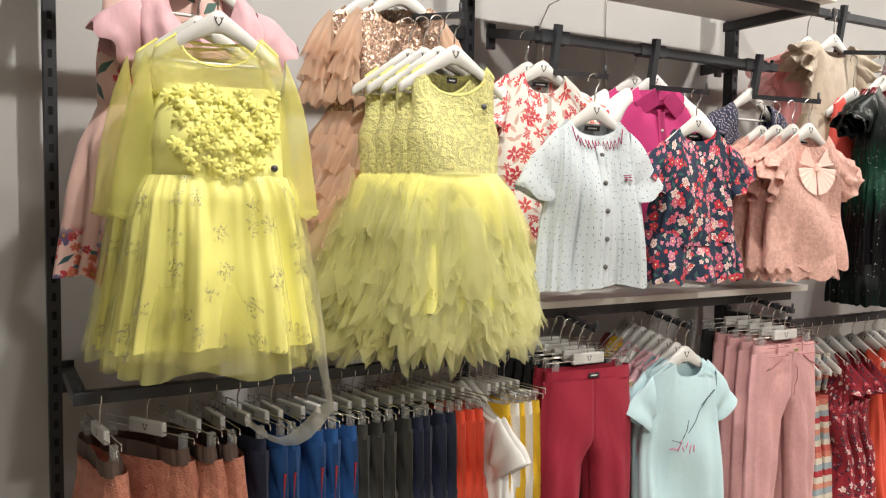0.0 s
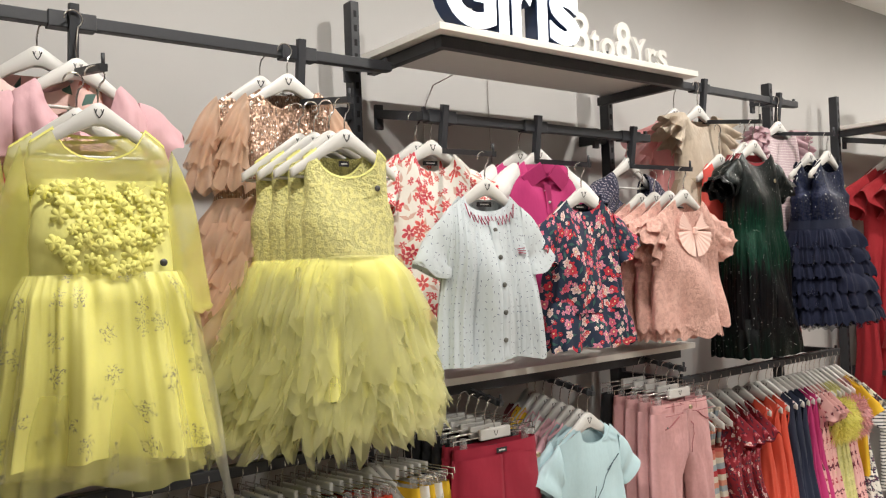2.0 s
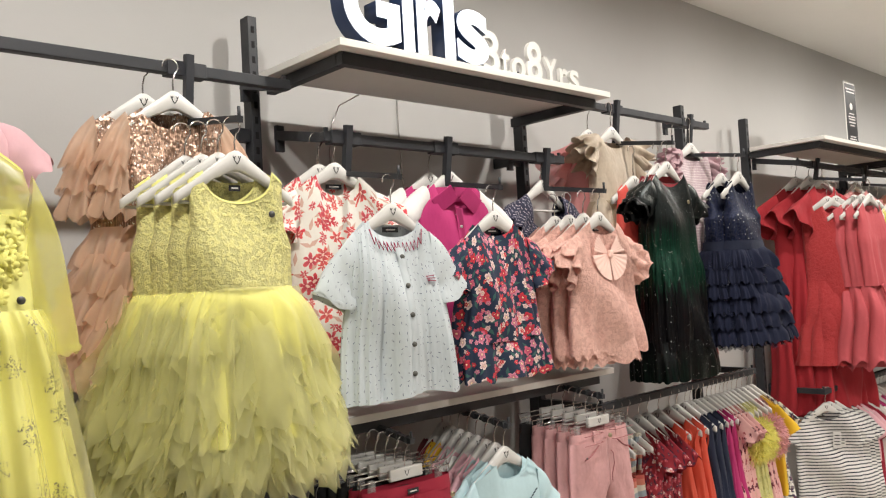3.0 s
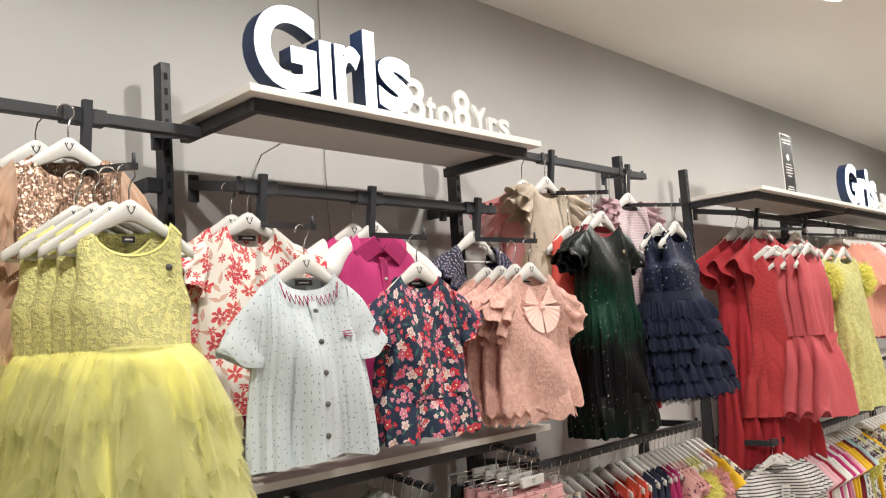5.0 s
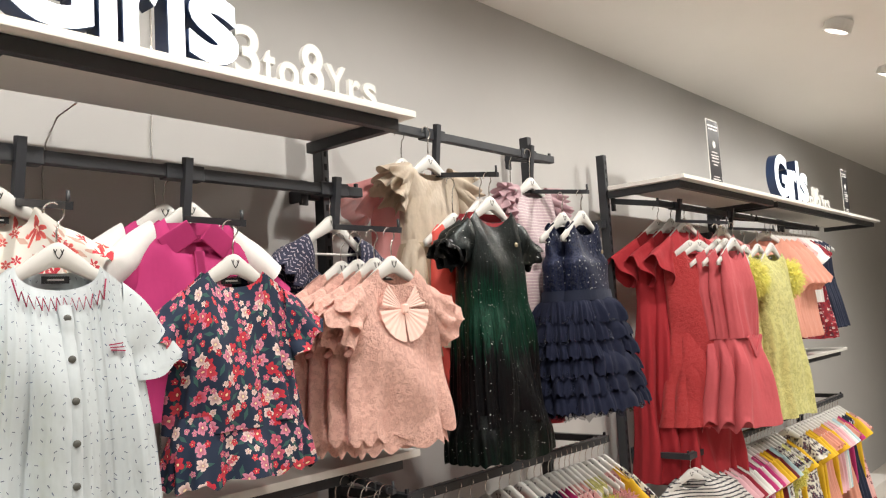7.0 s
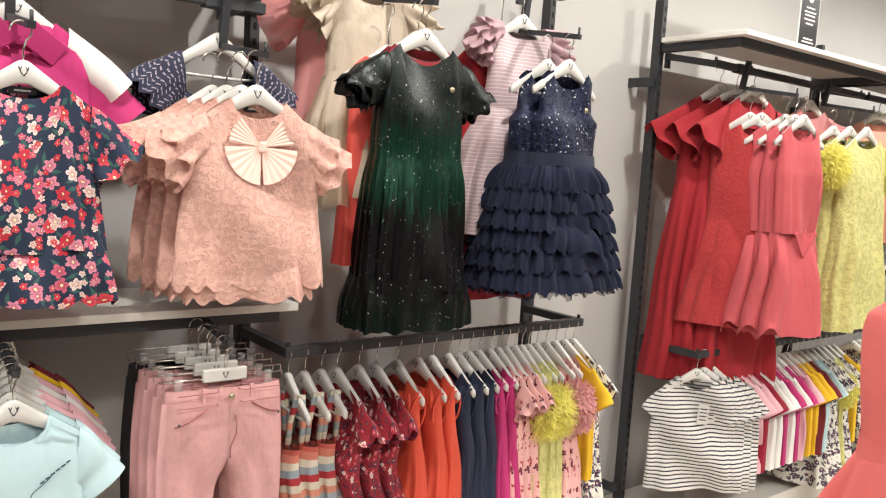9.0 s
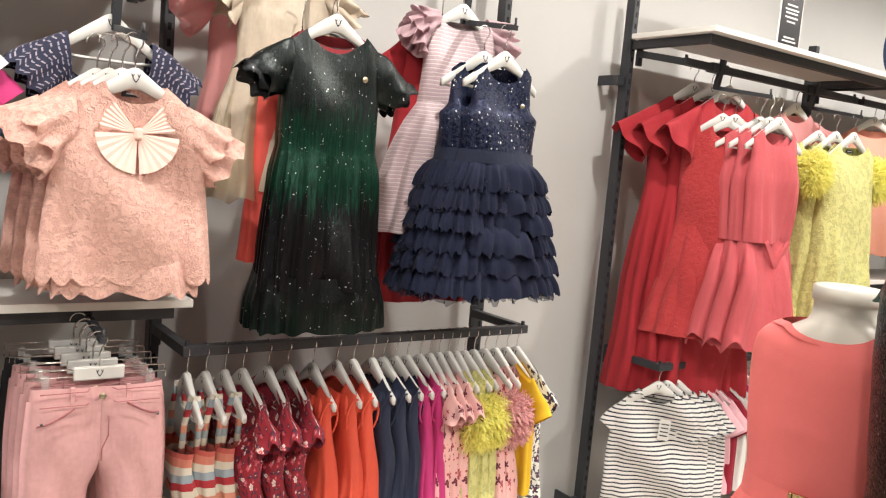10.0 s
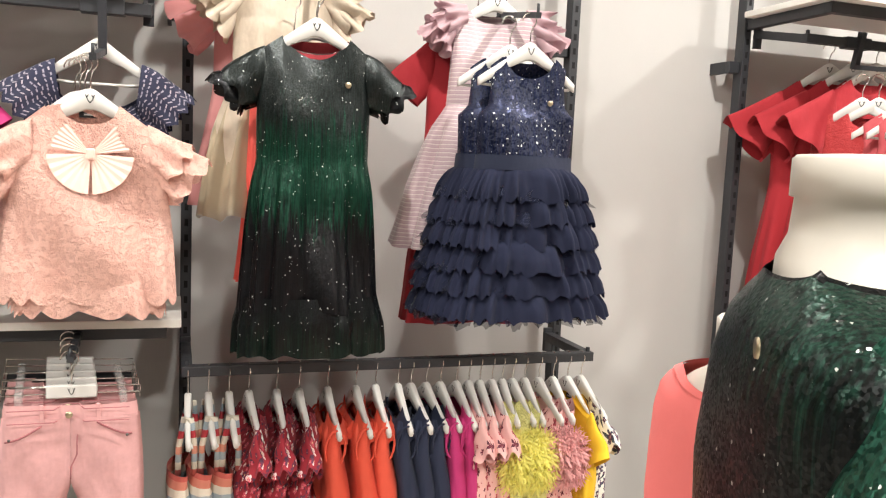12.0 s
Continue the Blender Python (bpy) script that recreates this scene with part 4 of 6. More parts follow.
def dash_shirt(m):
    t = garment("girls_blouse", "pale blue dashed-print blouse with stitched neckline and dark buttons", "blouse", m, C_DASH, P_SH, (0.60, 0.040, 0.010), 0.030, folds=((9, 0.011, -0.10, -0.25), (31, 0.0045, -0.075, -0.10), (5, 0.008, -0.16, -0.34)), hem=(3, 0.008, "wave"), seed=12, crumple=0.004, cols=140, rows=40)
    sleeves(t, C_DASH, (0.108, -0.112), 36, 0.125, 0.050, 0.056, depth=0.42, bend=10, waves=3, amp=0.05)
    for sg in (1, -1):
        part("sleeve_cuff", sleeve_mesh("sleeve_cuff", C_DASH, (sg * 0.1610, -0.2090), 26, 0.013, 0.0562, 0.0572, depth=0.46, rows=3, root=False), C_DASH, t)
    bt = disc_mesh("button", C_BUTTON, 0.0062, 0.003, 12)
    for i in range(5):
        z = -0.122 - 0.066 * i
        part("button", bt, C_BUTTON, t, "dark grey button").matrix_basis = pose(0.004, snap(t.children[0], 0.004, z, 0.016) - 0.0014, z)
    zig = []
    for i in range(27):
        u = i / 26 * 2 - 1
        x = u * 0.074
        zn = -0.038 - 0.040 * math.sqrt(max(0, 1 - u * u)) - (0.024 if i % 2 else 0.003) - 0.010 * abs(u)
        zig.append((x, snap(t.children[0], x, zn - 0.006) - 0.001, zn - 0.006))
    part("zigzag_stitching", tube_mesh("zigzag_stitching", zig, 0.0013, C_STITCH, 5), C_STITCH, t, "dark red zigzag stitching")
    for i in range(3):
        part("embroidery_bar", box(-0.012, 0.012, -0.001, 0.001, -0.001, 0.001), C_STITCH, t).matrix_basis = pose(0.083 + 0.002 * i, snap(t.children[0], 0.083, -0.172, 0.02) - 0.001, -0.168 - 0.0055 * i, 0, 6 * i - 6)
    part("placket", shell_strip(t.children[0], 0.004, 0.011, -0.100, -0.425, C_DASH), C_DASH, t, "buttoned front placket")
    neck_label(t, -0.057, 0.007)
    return t


def polo_shirt(m):
    t = garment("polo_shirt", "magenta polo shirt with white shoulder stripes", "polo shirt", m, C_MAG, [(-0.055, 0.128, 0.014), (-0.12, 0.140, 0.036), (-0.25, 0.140, 0.046), (-0.45, 0.146, 0.050)], (0.5, 0.05, 0.015), 0.035, "magenta polo shirts", folds=((6, 0.006, -0.12, -0.3),), cols=60, rows=20)
    sleeves(t, C_MAG, (0.128, -0.112), 40, 0.115, 0.056, 0.056, depth=0.45)
    for sg in (1, -1):
        part("white_stripe", sleeve_mesh("white_stripe", C_WHITE, (sg * 0.088, -0.068), 48, 0.135, 0.030, 0.036, depth=1.05, rows=8, cols=24), C_WHITE, t, "white shoulder stripe")
        c = part("collar_wing", box(-0.036, 0.036, -0.0025, 0.0025, -0.024, 0.024, 0.002), C_MAG, t, "folded magenta collar")
        c.matrix_basis = pose(sg * 0.045, -0.034, -0.080, 14, sg * 34, sg * 14)
    part("collar_stand", shell("collar_stand", C_MAG, [(-0.044, 0.060, 0.024), (-0.070, 0.068, 0.030)], cols=30, rows=4), C_MAG, t)
    part("placket", box(-0.011, 0.011, -0.003, 0, -0.19, -0.105, 0.001), C_MAG, t).matrix_basis = pose(0, snap(t.children[0], 0, -0.14) + 0.010, 0, -5)
    bt = disc_mesh("button", C_WHITE, 0.0045, 0.002, 10)
    for z in (-0.12, -0.155):
        part("button", bt, C_WHITE, t, "white button").matrix_basis = pose(0, snap(t.children[0], 0, z) - 0.003, z)
    return t


def navy_flower_top(m):
    t = garment("printed_blouse", "navy blouse with red and pink flower print", "blouse", m, C_NAVYFL, [(-0.070, 0.112, 0.012), (-0.13, 0.120, 0.026), (-0.22, 0.128, 0.034), (-0.33, 0.140, 0.040)], (0.50, 0.034, 0.010), 0.026, folds=((9, 0.011, -0.1, -0.25), (5, 0.009, -0.15, -0.3)), hem=(5, 0.006, "wave"), seed=5, cols=100, rows=24)
    sleeves(t, C_NAVYFL, (0.112, -0.100), 40, 0.085, 0.046, 0.058, "short flutter sleeve", depth=0.6, waves=6, amp=0.10)
    ruffle(t, "lower_tier", C_NAVYFL, -0.300, -0.425, 0.130, 0.034, 0.152, 0.050, 10, 0.015, 4, 0.008)
    neck_label(t, -0.048, 0.009)
    return t


def smocked_top(m):
    t = garment("smocked_blouse", "navy smocked top with pale stitched dashes", "top", m, C_SMOCK, [(-0.105, 0.118, 0.018), (-0.18, 0.125, 0.042), (-0.46, 0.145, 0.055)], (0.84, 0.10, 0.085), 0.0, folds=((8, 0.008, -0.16, -0.3),), cols=70, rows=16)
    sleeves(t, C_SMOCK, (0.085, -0.062), 52, 0.105, 0.050, 0.058, "puffed smocked sleeve", depth=0.7, puff=0.006, waves=10, amp=0.04)
    return t


P_L = [(-0.066, 0.105, 0.012), (-0.12, 0.128, 0.026), (-0.20, 0.142, 0.034), (-0.40, 0.156, 0.040)]


def lace_top(m):
    t = garment("lace_blouse", "peach lace top with satin bow and layered sleeves", "top", m, C_LACE, P_L, (0.50, 0.040, 0.012), 0.024, "peach lace tops", folds=((8, 0.010, -0.15, -0.35), (3, 0.008, -0.10, -0.3)), hem=(15, 0.018, "scallop"), seed=6, cols=156, rows=24)
    part("lower_layer", shell("lower_layer", C_LACE, [(-0.36, 0.135, 0.032), (-0.428, 0.140, 0.036)], folds=((7, 0.008, -0.35, -0.4),), hem=(13, 0.018, "scallop"), seed=8, cols=132, rows=8, lean=0.05), C_LACE, t)
    sleeves(t, C_LACE, (0.105, -0.085), 52, 0.115, 0.044, 0.058, "lace sleeve", depth=0.6, waves=6, amp=0.10)
    sleeves(t, C_LACE, (0.108, -0.088), 58, 0.075, 0.044, 0.052, "upper lace sleeve layer", name="sleeve_layer", depth=0.75, waves=7, amp=0.12)
    # the bow: pleated fans and a knot
    for a0, a1, r in ((5, 52, 0.070), (128, 175, 0.070), (183, 267, 0.078), (273, 357, 0.078)):
        V, F = [(0, -0.004, 0)], []
        n = 12
        for i in range(n + 1):
            a = radians(a0 + (a1 - a0) * i / n)
            V.append((r * math.cos(a), -0.008 - 0.0016 * (i % 2), r * math.sin(a)))
        F = [(0, i + 1, i + 2) for i in range(n)]
        me = mesh_of("bow_fan", V, F, C_BOW)
        part("bow_fan", me, C_BOW, t, "pleated satin bow loop").matrix_basis = pose(0.004, snap(t.children[0], 0.0, -0.120, 0.05) + 0.004, -0.122, -5)
    part("bow_knot", box(-0.008, 0.008, -0.008, 0.004, -0.011, 0.011, 0.004), C_BOW, t).matrix_basis = pose(0.004, snap(t.children[0], 0.0, -0.120, 0.05) - 0.004, -0.122)
    neck_label(t, -0.046, 0.008)
    return t


place(lily_top, 1.347, 1.895, 1.795, -6, rest=1.8745)
place(lily_top, 1.325, 1.930, 1.795, -10, rest=1.8745)
place(plain_magenta_top, 1.345, 1.965, 1.80, -8, rest=1.8745)
place(dash_shirt, 1.372, 1.715, 1.675, -3)
place(polo_shirt, 1.735, 1.895, 1.795, -6, rest=1.8745)
place(polo_shirt, 1.700, 1.940, 1.795, -12, rest=1.8745)
place(navy_flower_top, 1.714, 1.715, 1.664, -4)
place(smocked_top, 2.138, 1.900, 1.790, 2, rest=1.8745)
for i in range(4):
    place(lace_top, 2.140 - 0.014 * i, 1.695 + 0.043 * i, 1.668, -2 - 2.5 * i)

# ---- bay 3, upper rail ----
P_G = [(-0.060, 0.118, 0.014), (-0.12, 0.118, 0.034), (-0.20, 0.122, 0.046), (-0.30, 0.120, 0.048), (-0.36, 0.131, 0.060), (-0.50, 0.143, 0.072), (-0.62, 0.152, 0.078)]


def sequin_dress(m):
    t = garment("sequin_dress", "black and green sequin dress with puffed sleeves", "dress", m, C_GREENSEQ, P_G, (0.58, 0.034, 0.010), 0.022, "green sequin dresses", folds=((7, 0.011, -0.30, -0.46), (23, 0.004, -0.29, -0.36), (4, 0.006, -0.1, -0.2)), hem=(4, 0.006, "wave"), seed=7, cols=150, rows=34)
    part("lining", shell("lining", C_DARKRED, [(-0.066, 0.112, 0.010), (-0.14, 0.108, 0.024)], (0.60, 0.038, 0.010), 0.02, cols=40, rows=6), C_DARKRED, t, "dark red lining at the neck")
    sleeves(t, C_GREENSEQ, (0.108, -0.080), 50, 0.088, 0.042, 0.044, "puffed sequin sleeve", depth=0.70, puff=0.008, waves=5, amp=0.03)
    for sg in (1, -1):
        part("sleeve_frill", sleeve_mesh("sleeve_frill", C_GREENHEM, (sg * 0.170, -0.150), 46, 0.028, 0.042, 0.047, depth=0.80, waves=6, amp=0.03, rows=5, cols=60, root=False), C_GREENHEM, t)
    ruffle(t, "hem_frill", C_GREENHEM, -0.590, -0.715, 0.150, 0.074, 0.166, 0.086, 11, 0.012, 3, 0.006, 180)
    emblem(t, 0.066, -0.135, -0.040)
    return t


def coral_slip_dress(m):
    t = garment("coral_dress", "coral satin dress hung behind a sequin dress", "dress", m, C_CORALSAT, [(-0.06, 0.09, 0.012), (-0.18, 0.095, 0.03), (-0.32, 0.10, 0.035), (-0.54, 0.125, 0.045)], (0.6, 0.04, 0.01), 0.02, folds=((8, 0.012, -0.3, -0.5),), cols=60, rows=16)
    return t


def cream_frill_dress(m):
    t = garment("frilled_dress", "cream foil-dotted chiffon dress with frilled shoulders", "dress", m, C_CREAM, [(-0.06, 0.115, 0.012), (-0.14, 0.115, 0.034), (-0.26, 0.115, 0.044)], (0.6, 0.035, 0.012), 0.02, folds=((7, 0.006, -0.1, -0.2),), cols=60, rows=14)
    for sg in (1, -1):
        for i in range(2):
            part("shoulder_frill", sleeve_mesh("shoulder_frill", C_CREAM, (sg * (0.085 + 0.02 * i), -0.058 - 0.02 * i), 62 - 14 * i, 0.085, 0.034, 0.056, depth=0.8, waves=7, amp=0.20, seed=i, cols=60, rows=8), C_CREAM, t)
    part("skirt", shell("skirt", C_CREAM, [(-0.25, 0.115, 0.044), (-0.40, 0.150, 0.070), (-0.56, 0.172, 0.080)], folds=((9, 0.018, -0.25, -0.4),), hem=(5, 0.008, "wave"), seed=4, cols=100, rows=18), C_CREAM, t)
    part("net_layer", shell("net_layer", C_NETGOLD, [(-0.26, 0.118, 0.048), (-0.45, 0.165, 0.078), (-0.58, 0.185, 0.090)], folds=((8, 0.026, -0.26, -0.42), (19, 0.008, -0.26, -0.36)), hem=(9, 0.010, "wave"), seed=5, cols=110, rows=14), C_NETGOLD, t, "gold net overlayer")
    return t


def pink_organza_dress(m):
    t = garment("organza_dress", "pink organza dress with stiff frilled shoulders", "dress", m, C_PINKORG, [(-0.06, 0.11, 0.012), (-0.18, 0.115, 0.036), (-0.28, 0.115, 0.042), (-0.56, 0.175, 0.075)], (0.6, 0.04, 0.01), 0.02, folds=((8, 0.014, -0.28, -0.45),), cols=70, rows=18)
    sleeves(t, C_PINKORG, (0.10, -0.070), 58, 0.115, 0.036, 0.060, "stiff organza frill", depth=0.8, waves=6, amp=0.22)
    return t


def lilac_dress(m):
    t = garment("striped_dress", "lilac and silver striped dress with frilled neck", "dress", m, C_LILAC, [(-0.065, 0.110, 0.014), (-0.14, 0.112, 0.034), (-0.28, 0.118, 0.046)], (0.6, 0.035, 0.012), 0.02, cols=60, rows=14)
    for sg in (1, -1):
        for i in range(3):
            part("shoulder_frill", sleeve_mesh("shoulder_frill", C_LILACFR, (sg * (0.078 + 0.022 * i), -0.050 - 0.016 * i), 70 - 16 * i, 0.060, 0.026, 0.046, depth=0.9, waves=8, amp=0.22, seed=i, cols=64, rows=7), C_LILACFR, t, "crumpled organza frill")
    part("skirt", shell("skirt", C_LILAC, [(-0.275, 0.118, 0.046), (-0.33, 0.150, 0.075), (-0.48, 0.205, 0.100), (-0.630, 0.245, 0.112)], folds=((10, 0.024, -0.28, -0.42),), hem=(5, 0.008, "wave"), seed=6, cols=120, rows=20), C_LILAC, t)
    return t


def long_red_dress(m):
    t = garment("long_dress", "red crepe dress hung behind a striped dress", "dress", m, C_RED, [(-0.06, 0.125, 0.012), (-0.18, 0.125, 0.036), (-0.32, 0.125, 0.042), (-0.80, 0.175, 0.060)], (0.6, 0.04, 0.01), 0.025, folds=((8, 0.016, -0.3, -0.55),), cols=70, rows=20)
    sleeves(t, C_RED, (0.118, -0.095), 40, 0.12, 0.05, 0.055, depth=0.4)
    return t


P_N = [(-0.062, 0.094, 0.012), (-0.10, 0.090, 0.022), (-0.15, 0.096, 0.034), (-0.168, 0.120, 0.044), (-0.265, 0.115, 0.048)]


def navy_tier_dress(m):
    t = garment("tiered_dress", "navy sequin dress with tiers of tulle frills", "dress", m, C_NAVYSEQ, P_N, (0.58, 0.052, 0.016), 0.010, "navy tiered dresses", cols=64, rows=18)
    part("belt", shell("belt", C_NAVY, [(-0.258, 0.119, 0.052), (-0.292, 0.121, 0.054)], cols=60, rows=4), C_NAVY, t, "navy ribbon waistband")
    part("lining", shell("lining", C_NAVY, [(-0.28, 0.112, 0.045), (-0.42, 0.125, 0.055), (-0.60, 0.150, 0.075)], cols=60, rows=12), C_NAVY, t)
    for i, z in enumerate((-0.282, -0.336, -0.390, -0.444, -0.498, -0.552)):
        u = i / 5
        w, dp = 0.110 + 0.062 * u ** 0.7, 0.048 + 0.040 * u
        tier = shell("tier", C_NAVYTUL, [(z, w, dp), (z - 0.018, w + 0.020, dp + 0.022), (z - 0.050, w + 0.038, dp + 0.038), (z - 0.078, w + 0.047, dp + 0.044)], folds=((12, 0.010, z + 0.004, z - 0.03), (27, 0.011, z + 0.004, z - 0.06)), hem=(29, 0.008, "wave"), seed=20 + 7 * i, cols=230, rows=11)
        part("tier", tier, C_NAVYTUL, t, "gathered navy tulle frill")
        part("ragged_edge", petals_mesh("ragged_edge", C_NAVYNET, [(z - 0.046, w + 0.030, dp + 0.030, 40, 0.046, 0.065)], 40 + i, 0.006, 0.3), C_NAVYNET, t, "ragged navy tulle edge")["kind"] = "stuff"
    emblem(t, 0.040, -0.135, -0.040)
    return t


place(sequin_dress, 2.580, 1.725, 1.850, 0)
place(sequin_dress, 2.588, 1.765, 1.850, 2)
place(coral_slip_dress, 2.548, 1.835, 1.815, -4, rest=1.92)
place(cream_frill_dress, 2.535, 1.905, 1.995, -2, rest=2.0825)
place(pink_organza_dress, 2.495, 1.975, 1.995, -10, rest=2.0825)
place(lilac_dress, 3.060, 1.905, 1.980, -4, rest=2.0825)
place(long_red_dress, 3.035, 1.970, 1.945, -4, rest=2.0825)
place(navy_tier_dress, 3.078, 1.725, 1.842, 0, 0.122)
place(navy_tier_dress, 3.050, 1.780, 1.842, -3, 0.122)

# ---- bay 4 and on, upper rail: larger sizes ----
def flutter_red_dress(m):
    t = garment("flutter_dress", "long red crepe dress with flutter sleeves", "dress", m, C_RED, [(-0.07, 0.150, 0.014), (-0.18, 0.155, 0.040), (-0.36, 0.145, 0.046), (-0.60, 0.175, 0.070), (-1.15, 0.225, 0.100)], (0.55, 0.05, 0.015), 0.03, "red flutter dresses", folds=((8, 0.024, -0.36, -0.7),), hem=(4, 0.01, "wave"), seed=2, cols=100, rows=26)
    sleeves(t, C_RED, (0.135, -0.105), 46, 0.15, 0.055, 0.095, "wide flutter sleeve", depth=0.55, waves=4, amp=0.12)
    return t


def coral_wrap_dress(m):
    t = garment("sleeveless_dress", "coral crepe sleeveless dress with a pleated skirt", "dress", m, C_CORAL, [(-0.078, 0.118, 0.012), (-0.14, 0.110, 0.026), (-0.22, 0.124, 0.038), (-0.435, 0.108, 0.042)], (0.60, 0.060, 0.015), 0.014, "coral sleeveless dresses", folds=((9, 0.007, -0.16, -0.3),), crumple=0.005, seed=4, cols=80, rows=24)
    part("skirt", shell("skirt", C_CORAL, [(-0.430, 0.108, 0.044), (-0.52, 0.134, 0.064), (-0.80, 0.188, 0.092)], folds=((4, 0.030, -0.43, -0.62), (9, 0.008, -0.43, -0.5)), hem=(5, 0.030, "wave"), seed=5, cols=120, rows=20), C_CORAL, t)
    for sg in (1, -1):
        part("sash", box(-0.010, 0.010, -0.004, 0.004, -0.11, 0.0, 0.003), C_CORAL, t, "crossed coral sash").matrix_basis = pose(sg * 0.060, -0.058, -0.428, 0, sg * 35)
    return t


def red_lace_dress(m):
    t = garment("lace_dress", "red lace sleeveless dress", "dress", m, C_REDLACE, [(-0.078, 0.125, 0.014), (-0.16, 0.125, 0.034), (-0.40, 0.120, 0.044), (-0.80, 0.205, 0.090)], (0.60, 0.05, 0.015), 0.014, "red lace dresses", folds=((5, 0.016, -0.4, -0.7),), cols=80, rows=22)
    part("neck_binding", shell("neck_binding", C_RED, [(-0.077, 0.1255, 0.0155), (-0.086, 0.1255, 0.0175)], (0.60, 0.05, 0.015), 0.014, cols=80, rows=3), C_RED, t)
    return t


def feather_dress(m):
    t = garment("feather_dress", "lime yellow brocade dress with feathered sleeves", "dress", m, C_LIME, [(-0.070, 0.145, 0.014), (-0.16, 0.150, 0.040), (-0.40, 0.165, 0.060), (-0.83, 0.200, 0.090)], (0.52, 0.045, 0.012), 0.024, "lime feather dresses", folds=((7, 0.016, -0.3, -0.6),), hem=(4, 0.008, "wave"), seed=3, cols=90, rows=24)
    for sg in (1, -1):
        part("feather_sleeve", fluff_mesh("feather_sleeve", C_FEATHER, (sg * 0.205, -0.0, -0.168), (0.066, 0.050, 0.088), 2600, 0.024, 4 + sg), C_FEATHER, t, "yellow feathered sleeve")["kind"] = "stuff"
    neck_label(t, -0.07, 0.009)
    return t


def salmon_blouse(m):
    t = garment("chiffon_blouse", "salmon chiffon blouse with a frilled yoke", "blouse", m, C_SALMON, [(-0.07, 0.150, 0.014), (-0.16, 0.150, 0.040), (-0.60, 0.190, 0.070)], (0.55, 0.045, 0.012), 0.025, "salmon blouses", folds=((8, 0.014, -0.2, -0.45),), hem=(16, 0.010, "scallop"), cols=80, rows=20)
    sleeves(t, C_SALMON, (0.14, -0.10), 30, 0.20, 0.06, 0.07, depth=0.5, waves=5, amp=0.1)
    return t


for i in range(3):
    place(flutter_red_dress, 4.290 - 0.045 * i, 1.900 + 0.045 * i, 1.912, -10 - 7 * i, 0.15, 1.9775)
for i in range(2):
    place(red_lace_dress, 4.225 - 0.030 * i, 1.815 + 0.030 * i, 1.800, -40 - 8 * i, 0.13)
for i in range(3):
    place(coral_wrap_dress, 4.300 - 0.012 * i, 1.690 + 0.030 * i, 1.798, -6 - 14 * i, 0.145)
for i in range(3):
    place(feather_dress, 4.835 - 0.03 * i, 1.705 + 0.055 * i, 1.795, -5 - 4 * i, 0.15)
place(pink_organza_dress, 4.74, 1.905, 1.900, -10, 0.13)

# ---- face-out arms that clamp on the rails ----
def face_out(x, rail_y, rail_z, prong_z, tip_y):
    t = thing("face_out_arm", "black steel stepped display arm clamped on a rail", "display arm", pose(x, rail_y, 0), "stepped display arms")
    part("clamp", box(-0.045, 0.045, -0.0165, 0.0165, rail_z - 0.0165, rail_z + 0.0165, 0.002), M_STEEL, t, "black clamp sleeve")
    part("drop_bar", tube_mesh("drop_bar", [(0, -0.024, rail_z + 0.030), (0, -0.004, prong_z + 0.030)], 0.0125, M_STEEL, 4, False), M_STEEL, t)
    part("prong", tube_mesh("prong", [(0, -0.002, prong_z + 0.036), (0, tip_y - rail_y, prong_z)], 0.0095, M_STEEL, 4, False), M_STEEL, t)
    part("end_pin", tube_mesh("end_pin", [(0, tip_y - rail_y + 0.004, prong_z), (0, tip_y - rail_y + 0.004, prong_z + 0.026)], 0.0035, M_STEEL, 8), M_STEEL, t)
    return t


for x, ry, rz, pz, ty in ((0.487, 1.93, 1.985, 1.846, 1.705), (0.985, 1.93, 1.985, 1.834, 1.695), (1.382, 1.90, 1.862, 1.738, 1.688), (1.722, 1.90, 1.862, 1.727, 1.688), (2.146, 1.90, 1.862, 1.731, 1.668),
                          (2.586, 1.93, 2.07, 1.913, 1.695), (3.082, 1.93, 2.07, 1.905, 1.695), (4.205, 1.90, 1.965, 1.861, 1.67), (4.83, 1.90, 1.965, 1.858, 1.68)):
    face_out(x, ry, rz, pz, ty)

# ---- under the middle shelf: straight arms with trousers and tees ----
C_CRIM = fabric("crimson_jersey", (0.30, 0.008, 0.030), 0.8, crease=0.3)
C_BLACK = fabric("black_jersey", (0.012, 0.012, 0.014), 0.85)
C_AQUA = fabric("aqua_jersey", (0.49, 0.67, 0.72), 0.85, crease=0.4)
C_PALEPINK = fabric("pale_pink_jersey", (0.78, 0.46, 0.52), 0.85)
C_MUST = fabric("yellow_jersey", (0.80, 0.50, 0.02), 0.8)
C_MAROON = fabric("maroon_jersey", (0.16, 0.012, 0.02), 0.85)
C_PINKDEN = fabric("dusty_pink_denim", (0.60, 0.325, 0.325), 0.85, vary=0.30, weave=900, crease=0.9)
C_PINKDARK = fabric("dusty_pink_seam", (0.34, 0.12, 0.13), 0.85)
C_INK = fabric("printed_ink", (0.03, 0.06, 0.09), 0.8)
C_PINKINK = fabric("printed_pink", (0.72, 0.20, 0.34), 0.8)


